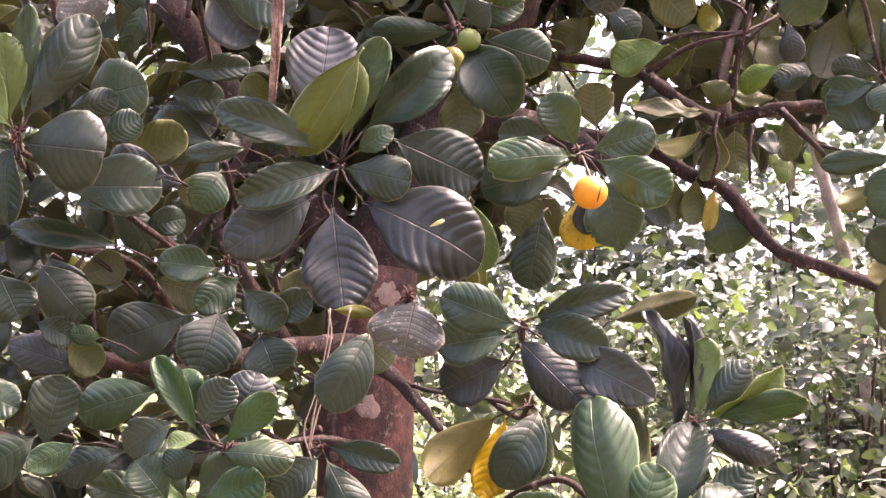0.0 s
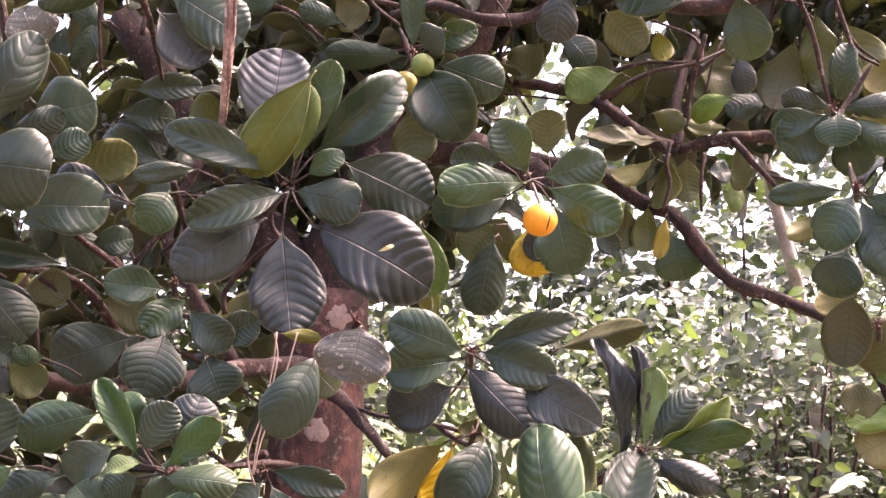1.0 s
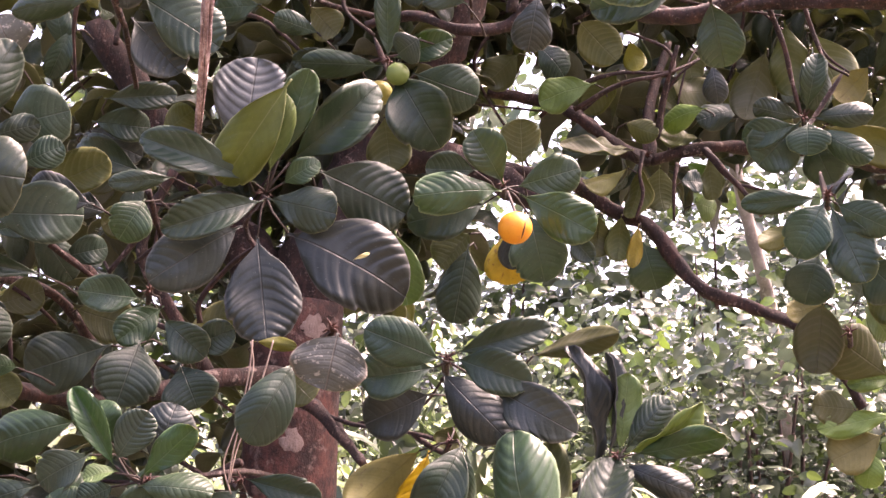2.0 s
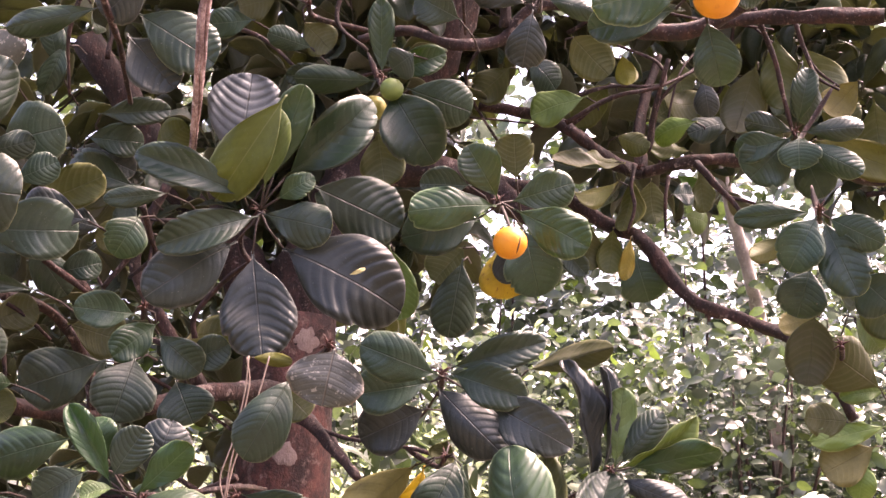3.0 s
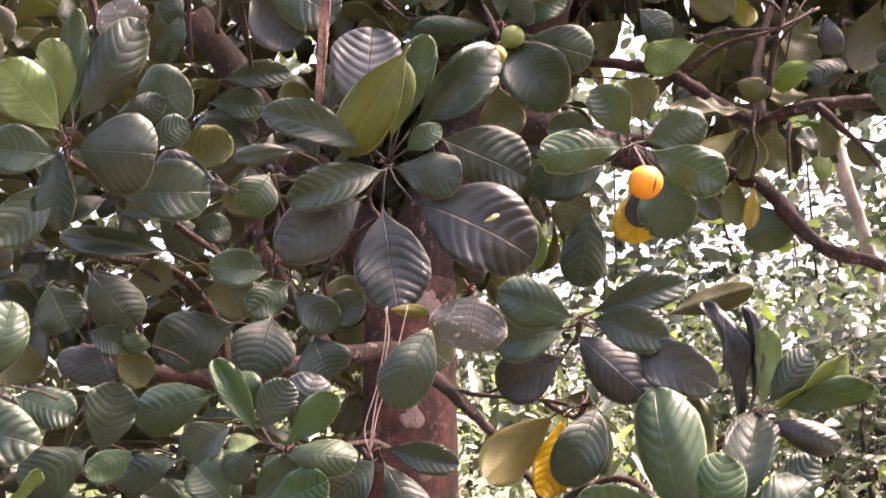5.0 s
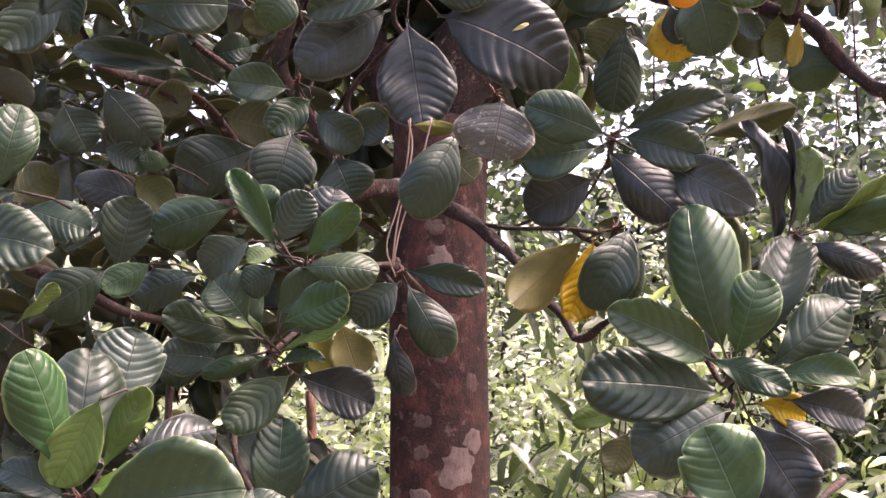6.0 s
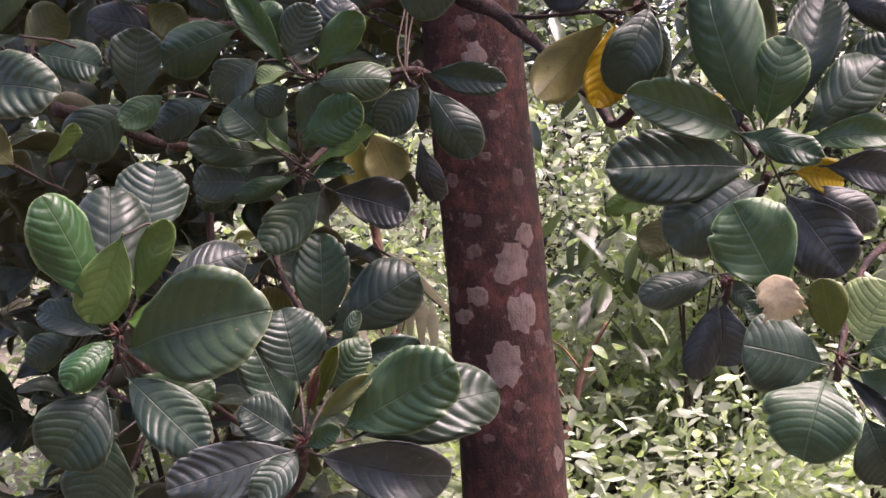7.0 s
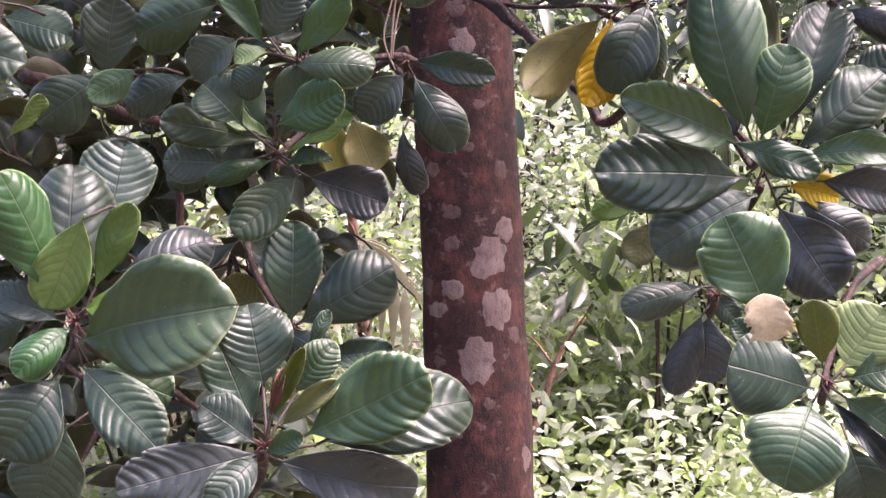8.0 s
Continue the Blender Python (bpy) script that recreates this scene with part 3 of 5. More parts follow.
def crust(z, angle, w, h, seed):
    """A lichen crust hugging the trunk; angle 0 faces -y."""
    vs, fs = [], []
    cols, rws = 12, 4
    vs.append((0, 0))
    for i in range(1, rws + 1):
        for k in range(cols * 2):
            a = 2 * math.pi * k / (cols * 2)
            q = i / rws * (1 + 0.42 * noise.noise(Vector((math.cos(a) * 1.3, math.sin(a) * 1.3, seed))) + 0.30 * noise.noise(Vector((math.cos(a) * 3.5, math.sin(a) * 3.5, seed))))
            vs.append((q * math.cos(a) * w / 2, q * math.sin(a) * h / 2))
    n = cols * 2
    for k in range(n):
        fs.append((0, 1 + k, 1 + (k + 1) % n))
        for i in range(rws - 1):
            a, b = 1 + i * n + k, 1 + i * n + (k + 1) % n
            fs.append((a, a + n, b + n, b))
    out = []
    for i, (x, y) in enumerate(vs):
        zz = z + y
        core = Vector((BASE.x + 0.012 * math.sin(zz * 2.1), BASE.y + 0.01 * math.cos(zz * 1.7), zz))
        r = 0.149 - 0.006 * zz + 0.006 * math.exp(-((zz - 0.5) / 0.4) ** 2)
        th = angle + x / r
        r *= 1 + 0.05 * noise.noise(core * 5.0 + Vector((math.sin(th), -math.cos(th), 0)) * 1.3 + Vector((9.3, 0, 0)))
        lift = (0.0018 + 0.0009 * noise.noise(Vector((x * 60, y * 60, seed)))) if i < 1 + n * (rws - 1) else -0.002
        out.append((BASE.x + 0.012 * math.sin(zz * 2.1) + (r + lift) * math.sin(th), BASE.y + 0.01 * math.cos(zz * 1.7) - (r + lift) * math.cos(th), zz))
    under(new("lichen_patch", mesh_from("lichen_patch", out, fs, [LICHEN if w > 0.07 else THIN_LICHEN])), trunk)


for z, a, w, h in ((1.263, 0.64, 0.125, 0.121), (0.985, 0.3, 0.127, 0.133), (1.126, 0.77, 0.103, 0.136), (1.3, -0.08, 0.056, 0.051), (1.182, -0.12, 0.073, 0.06), (1.122, -0.48, 0.08, 0.052), (1.186, -0.76, 0.067, 0.062), (1.384, -0.06, 0.065, 0.045), (1.336, 1.02, 0.071, 0.067), (1.832, 0.3, 0.078, 0.066), (1.923, 0.18, 0.06, 0.045), (1.668, 0.56, 0.034, 0.033), (1.694, -0.44, 0.047, 0.03), (0.868, 0.5, 0.04, 0.045), (0.706, 1.33, 0.076, 0.077), (0.981, -0.48, 0.054, 0.037), (1.496, 0.98, 0.044, 0.067), (0.786, -0.13, 0.051, 0.036), (1.053, 1.12, 0.055, 0.055), (1.5, -0.44, 0.051, 0.039), (2.165, 0.62, 0.094, 0.074), (0.493, -0.18, 0.104, 0.076), (1.557, 0.31, 0.042, 0.033)):
    crust(z, a, w, h, z * 10 + a)

pick = random.Random(8)


def rosette(tip, bend, back):
    """A twig that ends in a whorl of leaves, with its red bud scales."""
    tip = Vector(tip)
    path = smooth_path([back, bend, tip], 6)
    radii = [min(0.007, 0.0025 + 0.0025 * i) - 0.001 * i / (len(path) - 1) for i in range(len(path))]
    v, f = tube(path, radii, 8, 0.15, tip.x * 9, freq=20.0)
    ob = part("twig", mesh_from("twig", v, f, [LIMB_BARK]), tree, "", FROM_BASE)
    bv, bf = [], []
    for k in range(12):
        d = Vector((pick.uniform(-1, 1), pick.uniform(-1.2, 0.2), pick.uniform(-0.6, 1))).normalized()
        tube([tip, tip + d * 0.008 + Vector((0, 0, 0.004)), tip + d * pick.uniform(0.010, 0.026)], [0.0026, 0.0022, 0.0006], 5, 0.1, k, bv, bf)
    under(new("bud", mesh_from("bud", bv, bf, [BUD])), ob)
    return ob, tip


def leaf(w, look_of, x, y, z, heading, rise, roll, length, width, form=None):
    twig, tip = w
    kind, shape = look_of
    forms = LEAF_MESHES[shape]
    ob = new("leaf", forms[(int(abs(x * 971 + y * 577 + z * 331)) if form is None else form) % len(forms)])
    under(ob, twig)
    for slot, m in zip(ob.material_slots, KINDS[kind]):
        slot.link = 'OBJECT'
        slot.material = m
    ob.matrix_basis = Matrix.Translation((x, y, z)) @ Matrix.Rotation(radians(heading), 4, "Z") @ Matrix.Rotation(radians(rise), 4, "X") @ Matrix.Rotation(radians(roll), 4, "Y") @ Matrix.Diagonal((width * 1.06, length, length, 1))
    if kind in LOOKS:
        ob["label"] = LOOKS[kind]
    base = Vector((x, y, z))
    gap = (base - tip).length
    if gap > 0.02 and length > 0.04 and width > 0.012 and kind not in "FN":
        away = ob.matrix_basis.to_3x3() @ Vector((0, -1, 0))
        end = tip if gap < 0.10 else base + away.normalized() * 0.03 + Vector((0, 0.09, -0.02))
        v, f = tube([end, end.lerp(base, 0.5) + away.normalized() * 0.008, base - away.normalized() * 0.008], [0.0026, 0.0022, 0.0020], 6, 0.1, x)
        under(new("leaf_stalk", mesh_from("leaf_stalk", v, f, [STALK])), twig)
    return ob


w = rosette((-0.564, 2.244, 2.256), (-0.651, 2.406, 2.273), (-0.872, 2.383, 2.279))
# pale scratch on the big ribbed leaf, built as a thin leaf sliver
leaf(w, "Nf", -0.332, 2.112, 2.085, -82, 24, 105, 0.034, 0.008)
leaf(w, "Bf", -0.355, 2.559, 2.261, -32, -72, 157, 0.175, 0.100)
leaf(w, "Ff", -0.486, 2.127, 2.465, 71, -52, -129, 0.257, 0.105, 2)
leaf(w, "Bf", -0.546, 2.205, 2.286, -148, 67, 167, 0.173, 0.066, 1)
leaf(w, "Gf", -0.533, 2.213, 2.310, -123, 66, 141, 0.210, 0.077)
leaf(w, "Ta", -0.514, 2.236, 2.324, -96, 40, 123, 0.245, 0.104)
leaf(w, "Ga", -0.516, 2.206, 2.268, -98, 28, 110, 0.090, 0.050)
leaf(w, "Ta", -0.545, 2.206, 2.237, -93, -14, 92, 0.158, 0.092)
leaf(w, "Ta", -0.551, 2.205, 2.233, 116, -23, -94, 0.218, 0.080)
leaf(w, "Ta", -0.574, 2.212, 2.272, 122, 14, -101, 0.249, 0.077)
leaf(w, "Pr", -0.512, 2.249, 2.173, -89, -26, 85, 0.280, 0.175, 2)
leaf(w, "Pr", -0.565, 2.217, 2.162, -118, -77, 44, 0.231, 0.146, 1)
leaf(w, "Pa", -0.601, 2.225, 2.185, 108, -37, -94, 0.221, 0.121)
leaf(w, "Tr", -0.472, 2.298, 2.326, -58, -18, 100, 0.216, 0.144, 0)
leaf(w, "Wr", -0.628, 2.266, 2.350, -118, 84, 138, 0.217, 0.150, 3)
w = rosette((-0.345, 2.378, 2.600), (-0.387, 2.544, 2.649), (-0.430, 2.562, 2.745))
leaf(w, "Gf", -0.347, 2.375, 2.606, 179, 75, -167, 0.171, 0.057)
leaf(w, "Ga", -0.336, 2.376, 2.609, -98, 15, 118, 0.138, 0.064)
leaf(w, "Ta", -0.330, 2.389, 2.580, -85, -59, 96, 0.199, 0.134)
leaf(w, "Ta", -0.312, 2.478, 2.615, -74, -17, 113, 0.160, 0.106)
leaf(w, "Ta", -0.358, 2.377, 2.594, 104, -2, -112, 0.185, 0.062)
leaf(w, "Ua", -0.413, 2.636, 2.575, -16, -69, -27, 0.141, 0.106)
w = rosette((-0.069, 2.287, 2.281), (-0.095, 2.471, 2.319), (-0.123, 2.556, 2.460))
leaf(w, "Ta", -0.115, 2.369, 2.269, 106, -18, -103, 0.174, 0.105)
leaf(w, "Ta", -0.136, 2.365, 2.341, 110, -3, -107, 0.115, 0.070)
leaf(w, "Uf", -0.180, 2.590, 2.267, 84, -48, 69, 0.111, 0.094)
leaf(w, "Ta", -0.179, 2.548, 2.227, 60, -79, -131, 0.184, 0.100)
leaf(w, "Uf", -0.062, 2.563, 2.412, 174, 71, 11, 0.110, 0.089)
leaf(w, "Ta", 0.046, 2.567, 2.254, -71, -47, 111, 0.080, 0.051)
leaf(w, "Ga", -0.067, 2.270, 2.280, 140, 47, -129, 0.129, 0.082)
leaf(w, "Gf", -0.047, 2.295, 2.282, -81, 19, 100, 0.142, 0.083)
leaf(w, "Ga", -0.069, 2.263, 2.264, 120, -11, -94, 0.192, 0.083)
leaf(w, "Ga", -0.035, 2.271, 2.260, -89, -28, 95, 0.174, 0.096)
leaf(w, "Ta", -0.022, 2.342, 2.242, -40, -70, 134, 0.150, 0.115)
leaf(w, "Ya", -0.071, 2.387, 2.221, -7, -77, 166, 0.122, 0.095)
leaf(w, "Pa", -0.071, 2.369, 2.210, -41, -70, 134, 0.085, 0.054)
w = rosette((-0.171, 2.275, 1.917), (-0.204, 2.457, 1.910), (-0.219, 2.491, 1.908))
leaf(w, "Ta", -0.171, 2.227, 1.910, 120, 16, -104, 0.167, 0.092)
leaf(w, "Ta", -0.157, 2.275, 1.932, -96, 15, 103, 0.201, 0.067)
leaf(w, "Ta", -0.155, 2.277, 1.922, -101, -18, 92, 0.166, 0.085)
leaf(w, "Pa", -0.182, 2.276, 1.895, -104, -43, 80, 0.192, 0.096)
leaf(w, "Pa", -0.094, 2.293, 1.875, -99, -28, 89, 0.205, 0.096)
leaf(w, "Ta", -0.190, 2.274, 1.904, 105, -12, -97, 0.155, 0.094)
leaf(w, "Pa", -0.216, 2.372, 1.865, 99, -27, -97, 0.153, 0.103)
leaf(w, "Uv", -0.023, 2.435, 1.952, -89, 16, -80, 0.193, 0.057)
leaf(w, "Ta", -0.219, 2.311, 1.944, 95, -35, -100, 0.083, 0.069)
w = rosette((-0.324, 1.959, 1.919), (-0.383, 2.144, 1.913), (-0.475, 2.236, 1.896))
leaf(w, "So", -0.309, 1.950, 1.914, 82, -80, -112, 0.102, 0.129)
leaf(w, "Ta", -0.389, 1.969, 1.868, 129, -62, -74, 0.167, 0.088)
leaf(w, "Oa", -0.534, 2.157, 1.932, -72, -3, -81, 0.084, 0.027)
leaf(w, "Ua", -0.446, 2.090, 1.865, -67, -42, -80, 0.075, 0.075)
w = rosette((-0.781, 2.204, 2.038), (-0.854, 2.369, 2.060), (-0.857, 2.384, 2.219))
leaf(w, "Ta", -0.796, 2.200, 2.026, 132, -1, -101, 0.129, 0.073)
leaf(w, "Ga", -0.753, 2.220, 2.014, 134, -43, -84, 0.123, 0.073)
leaf(w, "Ta", -0.775, 2.170, 1.934, 160, -71, -47, 0.141, 0.122)
leaf(w, "Ta", -0.721, 2.254, 1.901, -89, -63, 75, 0.100, 0.111)
leaf(w, "Ta", -0.757, 2.224, 1.991, -74, -40, 93, 0.121, 0.078)
leaf(w, "Ta", -0.703, 2.256, 1.935, -85, 25, 105, 0.099, 0.071)
leaf(w, "Ga", -0.787, 2.153, 2.224, 121, -65, -91, 0.101, 0.085)
leaf(w, "Ta", -0.732, 2.163, 2.272, 122, -14, -104, 0.133, 0.043)
leaf(w, "Ta", -0.951, 2.418, 1.967, 114, -23, -98, 0.192, 0.130)
leaf(w, "Ua", -0.838, 2.566, 2.039, -72, 16, -80, 0.122, 0.081)
leaf(w, "Ua", -1.062, 2.191, 2.251, -87, 24, -72, 0.179, 0.089)
leaf(w, "Pa", -0.925, 2.278, 2.230, 105, 11, -94, 0.110, 0.072)
leaf(w, "Ua", -0.882, 2.384, 2.257, 95, -17, 79, 0.107, 0.073)
w = rosette((-1.054, 1.832, 2.208), (-1.141, 2.003, 2.221), (-1.064, 2.191, 2.205))
leaf(w, "Bf", -1.064, 1.819, 2.226, -178, 69, -149, 0.165, 0.069)
leaf(w, "Tf", -1.045, 1.830, 2.231, -157, 71, -169, 0.216, 0.049)
leaf(w, "Ta", -1.041, 1.832, 2.231, -100, 56, 136, 0.231, 0.091)
leaf(w, "Ta", -1.046, 1.842, 2.193, -85, -6, 104, 0.159, 0.145)
leaf(w, "Tv", -1.063, 1.831, 2.192, -29, -84, 149, 0.157, 0.077)
leaf(w, "Ta", -1.037, 1.940, 2.285, -67, 22, 109, 0.112, 0.054)
leaf(w, "Ta", -1.005, 2.029, 2.259, -71, 31, 109, 0.096, 0.062)
leaf(w, "Ta", -1.072, 2.076, 2.359, -89, 13, 116, 0.140, 0.125)
leaf(w, "Ta", -1.086, 2.068, 2.173, -72, 3, 105, 0.189, 0.120)
leaf(w, "Ta", -0.988, 2.153, 2.065, 122, 4, -102, 0.228, 0.056)
leaf(w, "Ta", -1.227, 2.247, 2.071, -43, -59, 109, 0.134, 0.112)
leaf(w, "Ta", -1.258, 2.120, 2.008, -52, -60, 98, 0.112, 0.103)
w = rosette((-1.046, 1.815, 2.186), (-1.147, 1.981, 2.208), (-1.216, 2.114, 2.225))
leaf(w, "Bf", -1.047, 1.806, 2.209, 141, 41, -116, 0.164, 0.100)
leaf(w, "Uf", -1.055, 1.806, 2.196, 133, 24, 70, 0.131, 0.100)
leaf(w, "Ta", -1.052, 1.816, 2.173, 129, -2, -107, 0.128, 0.086)
leaf(w, "Ta", -1.057, 1.827, 2.133, 115, -50, -106, 0.167, 0.082)
w = rosette((-0.833, 1.978, 2.660), (-0.913, 2.128, 2.707), (-0.966, 2.147, 2.720))
leaf(w, "Ta", -1.029, 2.401, 2.542, -79, 6, 111, 0.169, 0.063)
leaf(w, "Sa", -1.167, 2.248, 2.575, 164, 45, -136, 0.110, 0.111)
leaf(w, "Ta", -1.056, 2.408, 2.489, -70, -1, 109, 0.132, 0.077)
leaf(w, "Ua", -0.958, 2.573, 2.511, -85, 41, -65, 0.102, 0.080)
leaf(w, "Ta", -1.149, 2.422, 2.662, 168, 62, -143, 0.125, 0.057)
leaf(w, "Ta", -1.131, 2.402, 2.726, 68, -63, -143, 0.135, 0.057)
leaf(w, "Tr", -0.817, 1.960, 2.659, 165, 71, -138, 0.157, 0.176, 2)
leaf(w, "Fa", -0.796, 1.962, 2.666, -93, 16, 116, 0.233, 0.066)
leaf(w, "Pa", -0.739, 1.991, 2.673, 86, -38, -119, 0.127, 0.089)
leaf(w, "Tr", -0.794, 2.050, 2.624, -70, -29, 93, 0.192, 0.122, 0)
leaf(w, "Pa", -0.826, 2.085, 2.595, -62, -45, 100, 0.154, 0.109)
leaf(w, "Ta", -0.841, 1.993, 2.610, 96, -14, -111, 0.198, 0.056)
leaf(w, "Ua", -0.938, 1.996, 2.711, 116, 41, 79, 0.181, 0.104)
leaf(w, "Ta", -0.604, 2.088, 2.777, 94, -17, -113, 0.134, 0.054)
w = rosette((-0.536, 2.396, 2.799), (-0.561, 2.568, 2.843), (-0.409, 2.679, 2.843))
leaf(w, "Ta", -0.420, 2.363, 2.920, 94, -19, -120, 0.104, 0.067)
leaf(w, "Ta", -0.529, 2.442, 2.706, 118, 11, -116, 0.112, 0.054)
leaf(w, "Ta", -0.473, 2.479, 2.657, 103, -6, -113, 0.126, 0.057)
leaf(w, "Ta", -0.654, 2.380, 2.756, 105, -11, -115, 0.106, 0.067)
leaf(w, "Ua", -0.552, 2.409, 2.763, -54, -38, -59, 0.094, 0.081)
leaf(w, "Ua", -0.599, 2.372, 2.807, 100, -18, 63, 0.096, 0.081)
leaf(w, "Ua", -0.281, 2.398, 2.912, 94, -16, 61, 0.138, 0.081)
leaf(w, "Rv", -0.416, 2.115, 2.731, 108, 24, -108, 0.121, 0.067)
leaf(w, "Rv", -0.405, 2.105, 2.767, -87, 20, 112, 0.101, 0.031)
leaf(w, "Ta", -0.424, 2.090, 2.803, -54, -54, 117, 0.083, 0.072)
w = rosette((0.028, 2.088, 2.637), (0.008, 2.267, 2.697), (-0.052, 2.388, 2.798))
leaf(w, "Ta", -0.159, 2.298, 2.696, 112, 23, -118, 0.111, 0.088)
leaf(w, "Ta", -0.262, 2.312, 2.629, 84, -34, -119, 0.062, 0.075)
leaf(w, "Pa", 0.017, 2.092, 2.613, 130, 58, -128, 0.143, 0.070)
leaf(w, "Pa", 0.006, 2.086, 2.625, 104, 12, -109, 0.113, 0.057)
leaf(w, "Pa", 0.018, 2.073, 2.606, 36, -71, -151, 0.115, 0.076)
leaf(w, "Bf", 0.034, 2.078, 2.666, -163, 72, 169, 0.143, 0.051)
leaf(w, "Bf", 0.041, 2.081, 2.658, -99, 47, 112, 0.152, 0.045)
leaf(w, "Ta", 0.067, 2.086, 2.658, -85, 15, 107, 0.159, 0.049)
leaf(w, "Ta", 0.039, 2.088, 2.636, -76, -12, 109, 0.112, 0.044)
w = rosette((0.299, 1.334, 2.293), (0.315, 1.514, 2.355), (0.344, 1.651, 2.454))
leaf(w, "Ga", 0.335, 1.325, 2.308, -91, 2, 100, 0.223, 0.066)
leaf(w, "Ga", 0.297, 1.309, 2.303, 124, -22, -66, 0.107, 0.049)
leaf(w, "Bf", 0.292, 1.298, 2.300, -99, -20, 79, 0.050, 0.020)
leaf(w, "Ga", 0.301, 1.326, 2.317, 127, 55, -133, 0.073, 0.040)
leaf(w, "Ga", 0.311, 1.328, 2.318, -99, 46, 107, 0.092, 0.036)
leaf(w, "Gr", 0.290, 1.335, 2.283, 107, -21, -98, 0.138, 0.074, 1)
leaf(w, "Ta", 0.277, 1.372, 2.262, 95, -15, -102, 0.124, 0.059)
leaf(w, "Ta", 0.310, 1.381, 2.251, -32, -67, 152, 0.089, 0.058)
leaf(w, "Ta", 0.328, 1.394, 2.320, -70, -28, 117, 0.067, 0.043)
leaf(w, "Ta", 0.350, 1.398, 2.320, -77, -11, 112, 0.103, 0.034)
leaf(w, "Ta", 0.305, 1.345, 2.328, -154, 72, 152, 0.074, 0.035)
w = rosette((0.581, 2.714, 2.569), (0.615, 2.887, 2.616), (0.708, 2.907, 2.766))
leaf(w, "Ta", 0.577, 2.716, 2.564, 81, -45, -105, 0.145, 0.128)
leaf(w, "Ta", 0.590, 2.716, 2.561, 168, -82, -5, 0.086, 0.097)
leaf(w, "Ta", 0.601, 2.719, 2.547, -100, -34, 105, 0.155, 0.064)
leaf(w, "Oa", 0.635, 2.808, 2.586, -91, -24, -70, 0.224, 0.089)
leaf(w, "Ta", 0.587, 2.708, 2.584, -154, 65, 149, 0.137, 0.059)
leaf(w, "Ta", 0.581, 2.713, 2.571, 95, 13, -112, 0.120, 0.056)
leaf(w, "Ta", 0.602, 2.772, 2.549, -82, -68, 111, 0.130, 0.096)
leaf(w, "Ta", 0.568, 2.720, 2.557, 86, -13, -108, 0.130, 0.070)
leaf(w, "Ta", 0.597, 2.712, 2.570, -99, 1, 109, 0.140, 0.056)
w = rosette((0.585, 2.401, 2.286), (0.610, 2.591, 2.317), (0.614, 2.714, 2.437))
leaf(w, "Ta", 0.571, 2.404, 2.284, 88, -4, -105, 0.159, 0.051)
leaf(w, "Ta", 0.580, 2.405, 2.277, 89, -63, -91, 0.130, 0.094)
leaf(w, "Ta", 0.590, 2.405, 2.272, -108, -69, 86, 0.181, 0.094)
leaf(w, "Ta", 0.601, 2.403, 2.271, -104, -31, 101, 0.125, 0.070)
leaf(w, "Ta", 0.580, 2.527, 2.196, 61, -72, -114, 0.112, 0.101)
leaf(w, "Ta", 0.668, 2.517, 2.180, -96, -46, 102, 0.105, 0.106)
w = rosette((0.675, 2.780, 2.069), (0.704, 2.979, 2.072), (0.715, 3.134, 2.116))
leaf(w, "Ua", 0.717, 2.743, 2.219, -81, -59, -68, 0.152, 0.096)
leaf(w, "Uo", 0.635, 2.905, 2.170, 23, -75, 31, 0.177, 0.115)
leaf(w, "Ua", 0.796, 2.977, 1.998, 109, 33, 73, 0.173, 0.135)
leaf(w, "Ba", 0.726, 2.901, 2.167, -63, -49, 120, 0.113, 0.062)
leaf(w, "Bf", 0.815, 3.011, 2.002, 97, -10, -86, 0.118, 0.052)
leaf(w, "Uo", 0.717, 2.984, 1.920, 101, 3, 91, 0.113, 0.081)
leaf(w, "Bf", 0.809, 3.002, 1.913, 96, -14, -84, 0.197, 0.061)
leaf(w, "Oa", 0.781, 3.009, 1.867, 92, -29, 98, 0.146, 0.106)
leaf(w, "Bo", 0.754, 3.016, 1.821, 41, -73, -127, 0.089, 0.070)
leaf(w, "Oa", 0.653, 2.939, 2.174, 95, -18, 91, 0.107, 0.063)
leaf(w, "Ua", 0.722, 2.970, 2.178, -120, 68, -69, 0.132, 0.085)
w = rosette((0.211, 3.606, 2.778), (0.215, 3.775, 2.833), (0.236, 3.751, 3.067))
leaf(w, "Ta", 0.713, 3.465, 3.055, -19, -68, 170, 0.172, 0.084)
leaf(w, "Ga", 0.199, 3.465, 2.465, -64, -72, 119, 0.147, 0.141)
leaf(w, "Yf", 0.188, 3.379, 2.497, 41, -76, -139, 0.132, 0.044)
leaf(w, "Ua", 0.073, 3.441, 2.545, 30, -73, 27, 0.130, 0.100)
leaf(w, "Ua", 0.136, 3.443, 2.544, 22, -74, 20, 0.142, 0.076)
leaf(w, "Ua", 0.745, 3.504, 2.946, -89, -26, -67, 0.141, 0.109)
leaf(w, "Ua", -0.184, 3.469, 3.086, 76, -40, 60, 0.153, 0.109)
leaf(w, "Oa", 0.653, 3.307, 2.475, 93, -25, 88, 0.149, 0.063)
leaf(w, "Ua", 0.561, 3.352, 3.025, 58, -69, 60, 0.225, 0.127)
leaf(w, "Ua", 0.611, 3.340, 3.105, -25, -73, -18, 0.227, 0.121)
leaf(w, "Ua", 0.694, 3.361, 3.078, -54, -60, -45, 0.217, 0.145)
leaf(w, "Oa", 0.826, 3.219, 2.905, 83, -48, 84, 0.137, 0.096)
